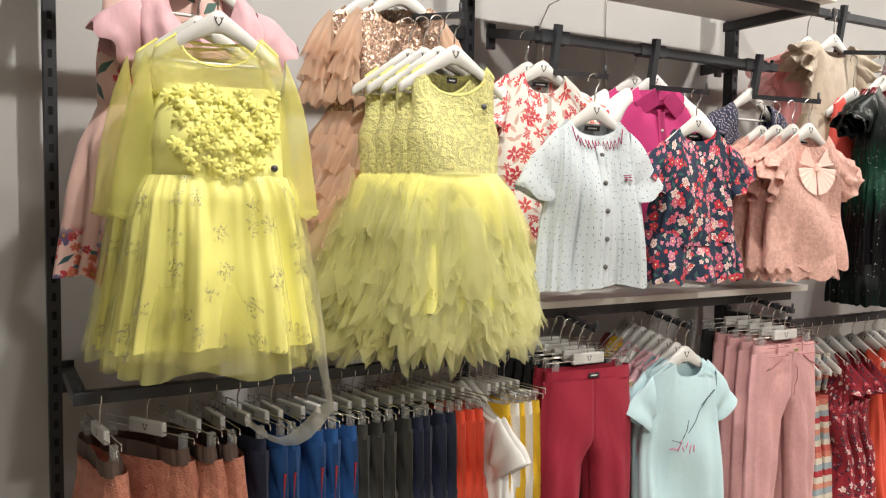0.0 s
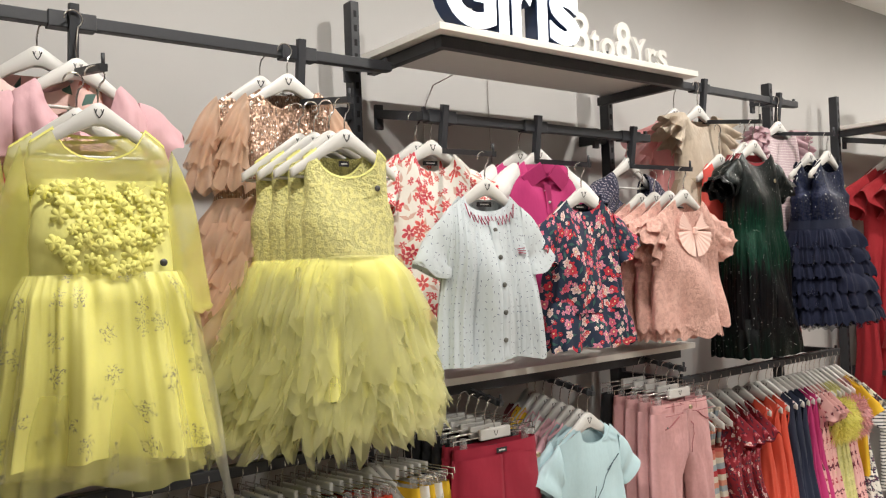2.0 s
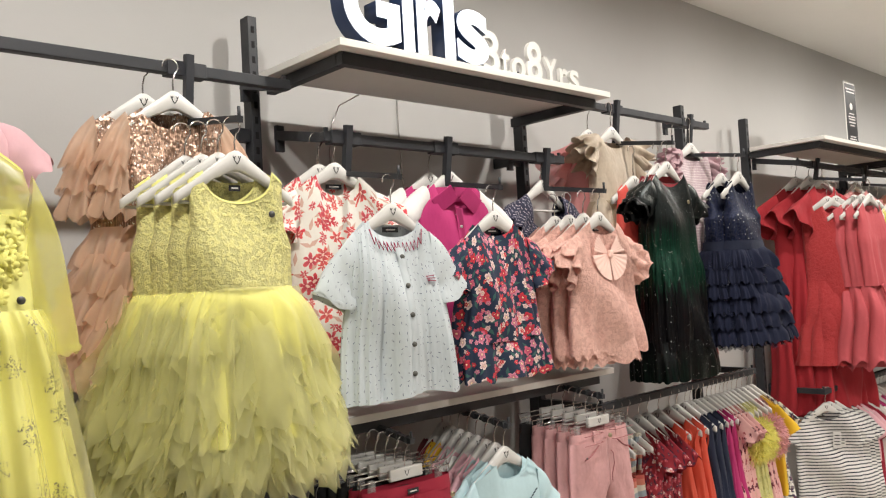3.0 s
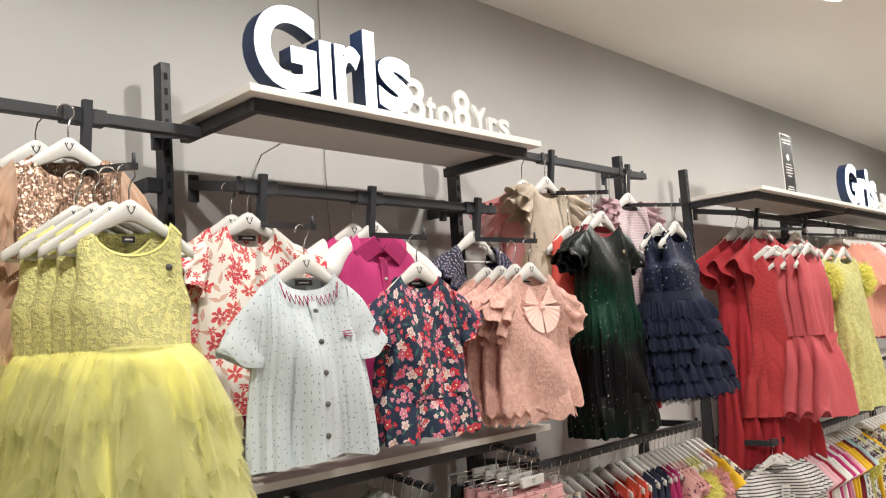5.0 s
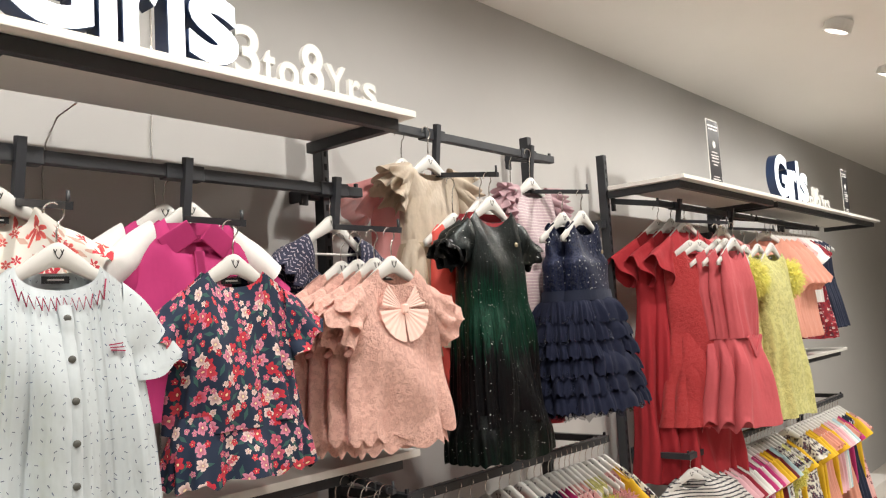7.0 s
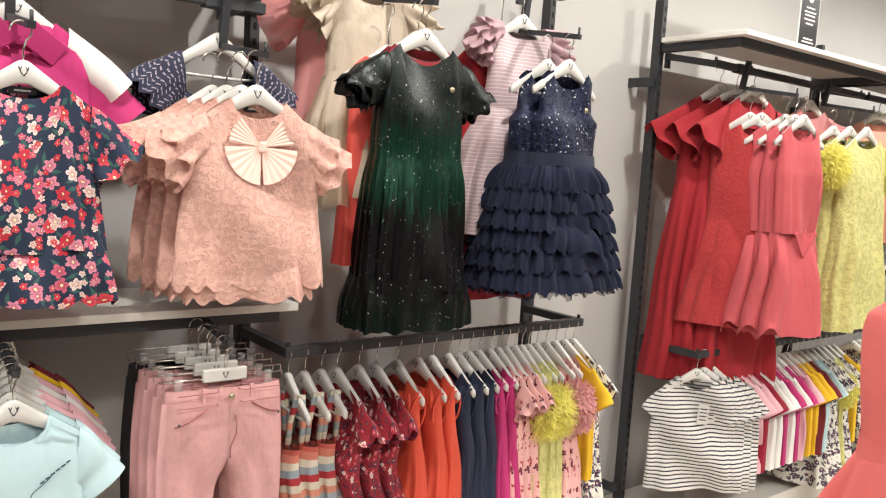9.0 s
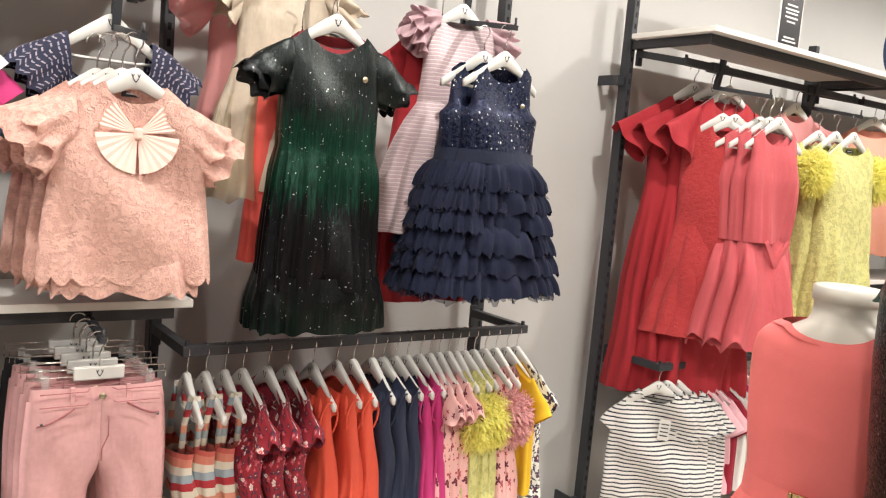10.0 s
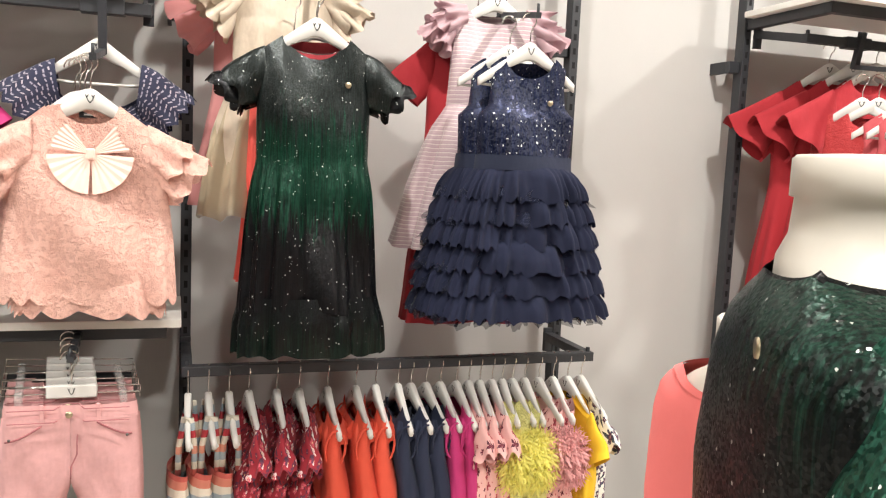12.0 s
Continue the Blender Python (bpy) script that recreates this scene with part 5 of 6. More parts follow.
def trousers(t, mat, wr, hip, crotch, hem, hemr, depth=0.035, seed=0, fold=0.006):
    """Flat-hung trousers: a waistband, and one cloth body that parts into two legs under the crotch."""
    rg = np.random.RandomState(seed + 31)
    part("waistband", shell("waistband", mat, [(-0.043, wr + 0.002, depth * 0.60), (-0.074, wr + 0.005, depth * 0.70)], cols=64, rows=5, crumple=0.001), mat, t)
    R, C = 34, 15
    zz = np.linspace(-0.068, hem, R)
    p1, p2, p3 = rg.uniform(0, 6, 3)
    V, F, cols = [], [], 4 * C
    for z in zz:
        k = float(ramp01(-z, -0.068, -crotch))
        legs = float(ramp01(-z, -crotch - 0.03, -crotch + 0.05))
        g = min(1.0, max(0.0, (crotch - z) / (crotch - hem)))
        half = (wr + (hip - wr) * k) * (1 - g) + (hip * 0.55 + hemr) * g
        gap = 0.030 * legs * (0.35 + g)
        for sg in (-1, 1):
            for face in (-1, 1):
                for c in range(C):
                    u = c / (C - 1)
                    v = u if face < 0 else 1 - u
                    x = gap + v * (half - gap)
                    whole = math.sqrt(max(0.0, 1 - v ** 3.2))
                    leg = math.sqrt(max(0.0, 1 - abs(2 * v - 1) ** 2.6))
                    y = depth * (0.72 + 0.2 * k) * ((1 - legs) * whole + legs * leg)
                    y += fold * legs * math.sin(14 * v + 5 * z * sg + p1) * leg * 0.7 + 0.35 * fold * math.sin(34 * z + 6 * v * sg + p2) * leg
                    y += 0.5 * fold * math.sin(70 * (z + 0.5 * v) + p3) * leg * math.exp(-abs(z - crotch) * 16)
                    V.append((sg * x, face * y, z))
    for j in range(R - 1):
        for h in (0, 2 * C):
            for c in range(2 * C):
                a, b = j * cols + h + c, j * cols + h + (c + 1) % (2 * C)
                F.append((a, b, b + cols, a + cols))
    body = mesh_of("trouser_body", V, F, mat, True)
    part("trouser_body", body, mat, t)
    part("side_seam", tube_mesh("side_seam", [((wr + 0.001) * 0.985, -depth * 0.12, -0.08), (hip * 0.985, -depth * 0.12, crotch)], 0.0010, mat, 5), mat, t)


def leggings(m):
    t = thing("leggings", "crimson jersey leggings clipped on a hanger", "leggings", m, "crimson leggings")
    trousers(t, C_CRIM, 0.126, 0.142, -0.24, -0.66, 0.056, seed=2)
    neck_label(t, -0.058, -0.0262, 0.016)
    emblem(t, 0.105, -0.085, -0.030)
    return t


def black_leggings(m):
    t = thing("leggings", "black jersey leggings clipped on a hanger", "leggings", m, "black leggings")
    trousers(t, C_BLACK, 0.126, 0.142, -0.24, -0.66, 0.056, seed=3)
    return t


def pink_jeans(m):
    t = thing("jeans", "dusty pink denim jeans clipped on a hanger", "jeans", m, "pink jeans")
    trousers(t, C_PINKDEN, 0.122, 0.138, -0.215, -0.585, 0.062, seed=5)
    for sg in (1, -1):
        pts = [(sg * (0.050 + 0.011 * i), snap(t.children[1], sg * (0.050 + 0.011 * i), -0.078 - 0.030 * math.sin(i / 6 * 1.5)) + 0.001, -0.078 - 0.030 * math.sin(i / 6 * 1.5)) for i in range(7)]
        part("pocket_seam", tube_mesh("pocket_seam", pts, 0.0021, C_PINKDARK, 5), C_PINKDARK, t, "stitched pocket edge")
        part("belt_loop", box(-0.004, 0.004, -0.003, 0.002, -0.076, -0.040, 0.001), C_PINKDEN, t).matrix_basis = pose(sg * 0.052, -0.024, 0)
    for z in (-0.046, -0.072):
        part("waist_seam", tube_mesh("waist_seam", [(x, snap(t.children[0], x, z), z) for x in np.linspace(-0.112, 0.112, 17)], 0.0011, C_PINKDARK, 5), C_PINKDARK, t)
    for sg in (1, -1):
        part("rivet", disc_mesh("rivet", M_DARKBADGE, 0.003, 0.002, 8), M_DARKBADGE, t, "small metal rivet").matrix_basis = pose(sg * 0.108, snap(t.children[1], sg * 0.108, -0.104), -0.104)
    part("fly_seam", tube_mesh("fly_seam", [(x, snap(t.children[1], x, z) + 0.0005, z) for x, z in ((0.014, -0.08), (0.014, -0.11), (0.014, -0.14), (0.003, -0.165), (0.002, -0.19))], 0.0014, C_PINKDARK, 5), C_PINKDARK, t)
    part("button", disc_mesh("button", M_BADGE, 0.007, 0.004, 12), M_BADGE, t, "metal jeans button").matrix_basis = pose(0, snap(t.children[0], 0, -0.057), -0.057)
    return t


def tee_of(name, mat, label, group, print_=False, L=0.42, h=0.13):
    def make(m):
        t = garment("t_shirt", label, "t-shirt", m, mat, [(-0.066, 0.112, 0.012), (-0.13, h - 0.008, 0.024), (-0.25, h, 0.030), (-L, h + 0.006, 0.032)], (0.52, 0.045, 0.012), 0.028, group, folds=((6, 0.011, -0.12, -0.3), (3, 0.008, -0.1, -0.25)), crumple=0.005, seed=len(name), cols=72, rows=22)
        sleeves(t, mat, (0.112, -0.108), 36, 0.085, 0.050, 0.048, depth=0.45)
        part("neck_rib", shell("neck_rib", mat, [(-0.064, 0.1125, 0.016), (-0.073, 0.113, 0.0185)], (0.52, 0.045, 0.012), 0.028, cols=72, rows=3), mat, t)
        neck_label(t, -0.052, 0.009, 0.014)
        if print_:
            rg = random.Random(3)
            for a, b, c, d in ((-0.028, -0.235, -0.010, -0.185), (-0.010, -0.22, 0.030, -0.165), (0.030, -0.165, 0.062, -0.140), (-0.060, -0.235, -0.030, -0.245)):
                part("print_stroke", tube_mesh("print_stroke", [(x, snap(t.children[0], x, z) - 0.0003, z) for x, z in ((a, b), ((a + c) / 2 + 0.004, (b + d) / 2), (c, d))], 0.0008, C_INK, 5), C_INK, t, "thin dark printed line")
            for i in range(7):
                s = part("print_stroke", tube_mesh("print_stroke", [(x, snap(t.children[0], x, z) - 0.0003, z) for x, z in ((-0.062 + 0.012 * i, -0.255 - rg.uniform(0, 0.02)), (-0.050 + 0.010 * i, -0.235 - rg.uniform(0, 0.04)))], 0.0013, C_PINKINK, 5), C_PINKINK, t, "pink printed brush line")
            for i in range(6):
                part("lettering_bar", box(-0.004, 0.004, -0.001, 0.001, -0.0012, 0.0012), C_INK, t, "line of small script").matrix_basis = pose(0.045 + 0.009 * i, snap(t.children[0], 0.045 + 0.009 * i, -0.150 + 0.006 * i), -0.150 + 0.006 * i, 0, -30)
        return t
    return make


aqua_tee = tee_of("aqua", C_AQUA, "aqua jersey t-shirt with a pink flamingo-like line print", "aqua t-shirts", True)
pink_tee = tee_of("pinktee", C_PALEPINK, "pale pink jersey t-shirt on a white hanger", "plain t-shirts")
white_tee = tee_of("white", C_WHITE, "white cotton t-shirt on a white hanger", "plain t-shirts")
yellow_tee = tee_of("yel", C_MUST, "yellow jersey t-shirt on a white hanger", "plain t-shirts")
maroon_tee = tee_of("maroon", C_MAROON, "maroon jersey t-shirt on a white hanger", "plain t-shirts")
magenta_tee = tee_of("mag", C_MAG, "magenta jersey t-shirt on a white hanger", "plain t-shirts")
crimson_tee = tee_of("crim", C_CRIM, "crimson jersey t-shirt on a white hanger", "plain t-shirts")


def straight_arm(x, y0, z0, y1, z1):
    t = thing("straight_arm", "black sloping display arm with rounded notches", "display arm", pose(x, 0, 0), "sloping display arms")
    part("bar", tube_mesh("bar", [(0, y0, z0), (0, y1, z1)], 0.009, M_STEEL, 4, False), M_STEEL, t)
    part("end_pin", tube_mesh("end_pin", [(0, y1 + 0.004, z1), (0, y1 + 0.004, z1 + 0.022)], 0.0035, M_STEEL, 8), M_STEEL, t)
    for i in range(9):
        u = (i + 0.5) / 9
        part("notch_ring", tube_mesh("notch_ring", [(0, y1 + (y0 - y1) * u * 0.8 - 0.003, z1 + (z0 - z1) * u * 0.8), (0, y1 + (y0 - y1) * u * 0.8 + 0.003, z1 + (z0 - z1) * u * 0.8)], 0.0105, M_STEEL, 8), M_STEEL, t)
    part("hook_plate", box(-0.012, 0.012, y0 - 0.004, UPF + 0.02, z0 - 0.05, z0 + 0.02, 0.002), M_STEEL, t)
    return t


for x, yt, zt in ((1.398, 1.725, 1.137), (1.702, 1.70, 1.125), (2.102, 1.70, 1.145)):
    straight_arm(x, 2.095, zt + 0.048, yt - 0.012, zt - 0.009)

for i in range(6):
    place(leggings if i < 2 else black_leggings, 1.398 - 0.007 * i, 1.745 + 0.028 * i, 1.073 + 0.0037 * i, -2 - 1.2 * i, "clip")
kinds = [aqua_tee, aqua_tee, pink_tee, pink_tee, white_tee, pink_tee, yellow_tee, maroon_tee]
for i, mk in enumerate(kinds):
    place(mk, 1.702 + 0.003 * i, 1.715 + 0.036 * i, 1.059 + 0.005 * i, -2 + 1.8 * i)
for i in range(5):
    place(pink_jeans if i < 4 else black_leggings, 2.102 - 0.005 * i, 1.715 + 0.038 * i, 1.085 + 0.005 * i, -1 - 1.5 * i, "clip")

# ---- bay 1, low rail ----
C_ORLACE = lace_cloth("orange_lace", (0.66, 0.27, 0.18), 0.1, (0.3, 0.05, 0.03), 0.004, 55)
C_BAND = fabric("brown_waistband", (0.11, 0.070, 0.055), 0.8)
C_BLUE = fabric("royal_blue_jersey", (0.010, 0.075, 0.26), 0.85)
C_GREY = fabric("charcoal_jersey", (0.040, 0.040, 0.036), 0.9)
C_ORANGE = fabric("orange_red_jersey", (0.72, 0.07, 0.03), 0.8)


def lace_skirt(m):
    t = thing("lace_skirt", "orange lace skirt with a brown elastic waistband", "skirt", m, "orange lace skirts")
    part("waistband", shell("waistband", C_BAND, [(-0.045, 0.112, 0.022), (-0.076, 0.116, 0.025)], folds=((19, 0.002, -0.04, -0.05),), cols=90, rows=5), C_BAND, t, "brown elastic waistband")
    part("skirt", shell("skirt", C_ORLACE, [(-0.072, 0.117, 0.027), (-0.20, 0.140, 0.040), (-0.45, 0.165, 0.050)], folds=((11, 0.010, -0.08, -0.2),), hem=(16, 0.008, "scallop"), seed=2, cols=110, rows=20), C_ORLACE, t)
    return t


def joggers_of(mat, label, group, L=0.62, stripe=None):
    def make(m):
        t = thing("jogger_trousers", label, "trousers", m, group)
        trousers(t, mat, 0.112, 0.124, -0.22, -L, 0.052, depth=0.026, seed=7, fold=0.016)
        if stripe:
            part("pocket_stripe", box(-0.002, 0.002, -0.0035, 0.0035, -0.19, -0.12, 0.001), stripe, t, "dark red pocket stripe").matrix_basis = pose(0.1215, -0.002, 0, 0, 1.5)
        return t
    return make


blue_j = joggers_of(C_BLUE, "royal blue jersey trousers with red pocket stripes", "blue trousers", stripe=C_DARKRED)
grey_j = joggers_of(C_GREY, "charcoal jersey trousers on a clip hanger", "grey trousers")
navy_j = joggers_of(C_NAVY, "navy jersey trousers on a clip hanger", "navy trousers")
orange_j = joggers_of(C_ORANGE, "orange-red jersey shorts on a clip hanger", "orange shorts", 0.34)
white_j = joggers_of(C_WHITE, "white jersey trousers on a clip hanger", "white trousers", 0.5)
yellow_j = joggers_of(C_MUST, "yellow jersey trousers on a clip hanger", "yellow trousers", 0.5)
rg = random.Random(11)
row = [(lace_skirt, 0.285, -82), (lace_skirt, 0.372, -58), (lace_skirt, 0.450, -78), (lace_skirt, 0.505, -84)]
row += [(navy_j, 0.552, -78), (blue_j, 0.590, -76), (blue_j, 0.625, -80), (blue_j, 0.668, -74), (blue_j, 0.705, -78), (blue_j, 0.742, -76)]
row += [(grey_j, 0.780 + 0.032 * i, -78) for i in range(4)] + [(navy_j, 0.908 + 0.027 * i, -79) for i in range(4)]
row += [(orange_j, 1.012 + 0.028 * i, -76) for i in range(3)]
for mk, x, yaw in row:
    place(mk, x, 1.86, 1.004, yaw + rg.uniform(-4, 4), "clip")
place(white_tee, 1.098, 1.86, 0.998, -70)
place(white_tee, 1.122, 1.86, 0.998, -74)
for i in range(5):
    place(white_j if i in (1, 3) else yellow_j, 1.142 + 0.021 * i, 1.86, 1.004, -74 + rg.uniform(-4, 4), "clip")

# ---- bay 3, low rail ----
STR = [(0.50, 0.10, 0.08), (0.62, 0.57, 0.47), (0.30, 0.36, 0.40), (0.60, 0.25, 0.17), (0.62, 0.57, 0.47), (0.40, 0.03, 0.04), (0.30, 0.36, 0.40), (0.66, 0.60, 0.50), (0.58, 0.20, 0.14)]
C_MULTI = fabric("multi_stripe_cotton", (0.7, 0.6, 0.5), 0.85, pattern=stripes(0.17, STR, 0.012))
C_REDPRINT = fabric("dark_red_flower_print", (0.26, 0.010, 0.022), 0.8, pattern=flowers(36, [(0.75, 0.62, 0.60), (0.60, 0.10, 0.14), (0.06, 0.02, 0.05)], 5, 0.34, 0.65, (0.8, 0.6, 0.3), (0.06, 0.01, 0.03)))
C_TANG = fabric("tangerine_chiffon", (0.66, 0.078, 0.040), 0.75, crease=0.4)
C_PINKPR = fabric("pink_butterfly_print", (0.78, 0.44, 0.42), 0.8, pattern=flowers(26, [(0.10, 0.02, 0.04), (0.45, 0.08, 0.10)], 4, 0.30, 0.7, (0.2, 0.05, 0.05), None, 0.7))
C_PINKFRL = fabric("pink_frill_chiffon", (0.78, 0.42, 0.42), 0.8, share=0.2)
C_WHITEPR = fabric("white_ink_print", (0.78, 0.76, 0.70), 0.85, pattern=flowers(28, [(0.03, 0.04, 0.08), (0.06, 0.07, 0.12)], 6, 0.40, 0.8, (0.7, 0.7, 0.6), (0.05, 0.06, 0.08)))


def side_dress(name, label, mat, group, L=0.62, strap=False, trim=None, cap=False, slim=1.0):
    def make(m):
        top = -0.062
        if strap:
            t = garment(name, label, "dress", m, mat, [(-0.165, 0.080, 0.020), (-0.24, 0.086, 0.030), (-0.32, 0.082, 0.034), (-L, 0.115, 0.050)], None, 0.0, group, folds=((7, 0.014, -0.17, -0.42),), crumple=0.006, hem=(5, 0.006, "wave"), seed=len(label), cols=84, rows=24)
            for sg in (1, -1):
                part("strap", tube_mesh("strap", [(sg * 0.052, -0.018, -0.170), (sg * 0.060, -0.016, -0.10), (sg * 0.066, -0.004, -0.034), (sg * 0.066, 0.010, -0.036), (sg * 0.058, 0.018, -0.11), (sg * 0.050, 0.018, -0.170)], 0.0075, mat, 6), mat, t, "narrow tied strap")
            return t
        t = garment(name, label, "dress", m, mat, [(top, 0.100, 0.012), (-0.13, 0.106 * slim, 0.026), (-0.24, 0.112 * slim, 0.034), (-0.32, 0.118 * slim, 0.036), (-L, 0.165 * slim, 0.050)], (0.62, 0.05 if not strap else 0.085, 0.02 if not strap else 0.07), 0.016, group, folds=((9, 0.016, -0.20, -0.42),), crumple=0.005, hem=(5, 0.006, "wave"), seed=len(label), cols=84, rows=24)
        if not cap and not trim:
            for sg in (1, -1):
                ring = [(sg * (0.100 + 0.006 * math.cos(a)), 0.024 * math.sin(a), -0.118 + 0.046 * math.cos(a)) for a in np.linspace(0, 2 * math.pi, 21)]
                part("armhole_binding", tube_mesh("armhole_binding", ring, 0.0030, mat, 6), mat, t, "bound armhole edge")
            ruffle(t, "neck_ruffle", mat, -0.066, -0.112, 0.088, 0.026, 0.096, 0.040, 13, 0.010, 3, 0.006, 90)
        if cap:
            sleeves(t, mat, (0.105, -0.085), 36, 0.075, 0.040, 0.052, depth=0.5, waves=5, amp=0.1)
        if trim:
            for sg in (1, -1):
                part("feather_trim", fluff_mesh("feather_trim", trim, (sg * 0.118, 0, -0.175), (0.048, 0.044, 0.078), 1900, 0.019, 6 + sg), trim, t, "fluffy frilled sleeve")["kind"] = "stuff"
        return t
    return make


multi_d = side_dress("striped_sundress", "multicoloured striped sundress with tied straps", C_MULTI, "striped sundresses", 0.60, True, slim=0.72)
redpr_d = side_dress("printed_dress", "dark red flower-print dress with short sleeves", C_REDPRINT, "red printed dresses", 0.64, cap=True)
tang_d = side_dress("chiffon_dress", "tangerine chiffon sleeveless dress", C_TANG, "tangerine dresses", 0.60)
navy_d = side_dress("plain_dress", "navy cotton sleeveless dress", C_NAVY, "navy plain dresses", 0.58)
mag_d = side_dress("plain_dress", "magenta cotton sleeveless dress", C_MAG, "magenta plain dresses", 0.58)
pinkpr_d = side_dress("printed_dress", "pink print dress with soft cap sleeves", C_PINKPR, "pink printed dresses", 0.60, cap=True)
lime_d = side_dress("feather_dress", "lime yellow dress with feathery sleeves", C_LIME, "small lime feather dresses", 0.60, trim=C_FEATHER)
pinkfr_d = side_dress("frill_dress", "pink lace dress with frothy frilled sleeves", C_PINKPR, "pink frill dresses", 0.60, trim=C_PINKFRL)
white_d = side_dress("printed_dress", "white dress with dark ink flower print", C_WHITEPR, "white printed dresses", 0.60, cap=True)
order = [multi_d] * 3 + [redpr_d] * 3 + [tang_d] * 3 + [navy_d] * 3 + [mag_d] * 2 + [pinkpr_d] * 3 + [lime_d] * 3 + [pinkfr_d] * 2 + [yellow_tee, white_d]
at = (2.330, 2.375, 2.422, 2.467, 2.532, 2.585, 2.654, 2.724, 2.774, 2.832, 2.866, 2.906, 2.944, 2.987, 3.021, 3.052, 3.086, 3.115, 3.144, 3.179, 3.220, 3.262, 3.305, 3.345)
for mk, x in zip(order, at):
    place(mk, x, 1.866, 1.001, -88 + rg.uniform(-6, 6))

# ---- bay 4 and on, low rails ----
C_BRETON = fabric("white_navy_stripe", (0.78, 0.77, 0.74), 0.85, pattern=stripes(0.0150, [(0.72, 0.71, 0.68), (0.72, 0.71, 0.68), (0.03, 0.03, 0.05)]))
stripe_tee = tee_of("breton", C_BRETON, "white cropped t-shirt with thin navy stripes", "striped t-shirts", L=0.465, h=0.160)
t = place(stripe_tee, 4.035, 1.86, 0.829, -38, 0.15)
tag = part("price_tag", box(-0.020, 0.020, -0.001, 0.001, -0.075, 0.0, 0.001), M_HANGER, t, "white paper price tag")
tag.matrix_basis = pose(0.035, snap(t.children[0], 0.035, -0.16, 0.04) - 0.002, -0.13, 0, 4)
for i in range(4):
    part("tag_print", box(-0.014, 0.014, -0.0006, 0.0, -0.002, 0.002), M_MARK, tag, "line of small print").matrix_basis = pose(0, -0.0012, -0.016 - 0.014 * i)
mix = [stripe_tee, stripe_tee, stripe_tee, pink_tee, pink_tee, crimson_tee, white_tee, white_tee, magenta_tee, white_tee, magenta_tee, pink_tee, yellow_tee, yellow_tee, maroon_tee, aqua_tee, white_d, white_d, lime_d, white_d, yellow_tee]
for i, mk in enumerate(mix):
    place(mk, 4.085 + 0.050 * i, 1.86, 0.829, -46 - min(34, 5 * i) + rg.uniform(-3, 3), 0.15 if i < 4 else 0.13)
salmon_d = side_dress("salmon_dress", "salmon chiffon dress on a white hanger", C_SALMON, "salmon dresses", 0.6, cap=True)
mix2 = [white_d, white_d, yellow_tee, yellow_tee, salmon_d, salmon_d, salmon_d, yellow_tee, pink_tee, pink_tee, white_tee, aqua_tee, salmon_d, magenta_tee, navy_d, navy_d, yellow_tee, pinkpr_d]
for i, mk in enumerate(mix2):
    place(mk, 5.28 + 0.058 * i, 1.86, 0.829, -80 + rg.uniform(-5, 5))

# bay 5, upper: blouses above a shelf
shelf(UP[5] + 0.02, UP[6] - 0.02, 1.797, 2.10, 1.192, "white laminate shelf on black steel brackets under salmon blouses")
up5 = [salmon_blouse] * 4 + [pinkpr_d, white_tee, white_tee, redpr_d, navy_d, navy_d, navy_d]
for i, mk in enumerate(up5):
    place(mk, 5.36 + 0.085 * i, 1.90, 1.909, -34 - 3 * i, 0.13)

# ---- signs on the shelves ----
M_FACE = bpy.data.materials.new("lit_letter_face")
M_FACE.use_nodes = True
M_FACE.node_tree.nodes["Principled BSDF"].inputs["Base Color"].default_value = (0.9, 0.92, 0.95, 1)
M_FACE.node_tree.nodes["Principled BSDF"].inputs["Emission Color"].default_value = (0.86, 0.93, 1.0, 1)
M_FACE.node_tree.nodes["Principled BSDF"].inputs["Emission Strength"].default_value = 1.0
M_SIDE = paint("letter_side_navy", (0.012, 0.030, 0.085), 0.45)
M_PLAIN = paint("plain_white_letter", (0.64, 0.63, 0.60), 0.5)


def glyph(ch, depth, bold, mat):
    c = bpy.data.curves.new("letter", "FONT")
    c.body, c.extrude, c.offset, c.resolution_u = ch, depth / 2, bold, 6
    ob = bpy.data.objects.new("letter", c)
    scene.collection.objects.link(ob)
    bpy.context.view_layer.update()
    me = bpy.data.meshes.new_from_object(ob.evaluated_get(bpy.context.evaluated_depsgraph_get()))
    bpy.data.objects.remove(ob)
    co = np.array([v.co[:] for v in me.vertices])
    lo, hi = co.min(0), co.max(0)
    me.materials.clear()
    me.materials.append(mat)
    return me, lo, hi


def fitted(name, ch, x0, x1, z0, z1, depth, bold, mat, parent, y=0.0, label=""):
    me, lo, hi = glyph(ch, 1.0, bold, mat)
    sx, sz = (x1 - x0) / (hi[0] - lo[0]), (z1 - z0) / (hi[1] - lo[1])
    for v in me.vertices:
        a, b, c = v.co
        v.co = (x0 + (a - lo[0]) * sx, y - c * depth, z0 + (b - lo[1]) * sz)
    me.update()
    return part(name, me, mat, parent, label)


LET = ("G", 0.0, 0.172, 0.205), ("I", 0.180, 0.216, 0.142), ("r", 0.226, 0.308, 0.146), ("I", 0.318, 0.356, 0.200), ("s", 0.364, 0.482, 0.148)


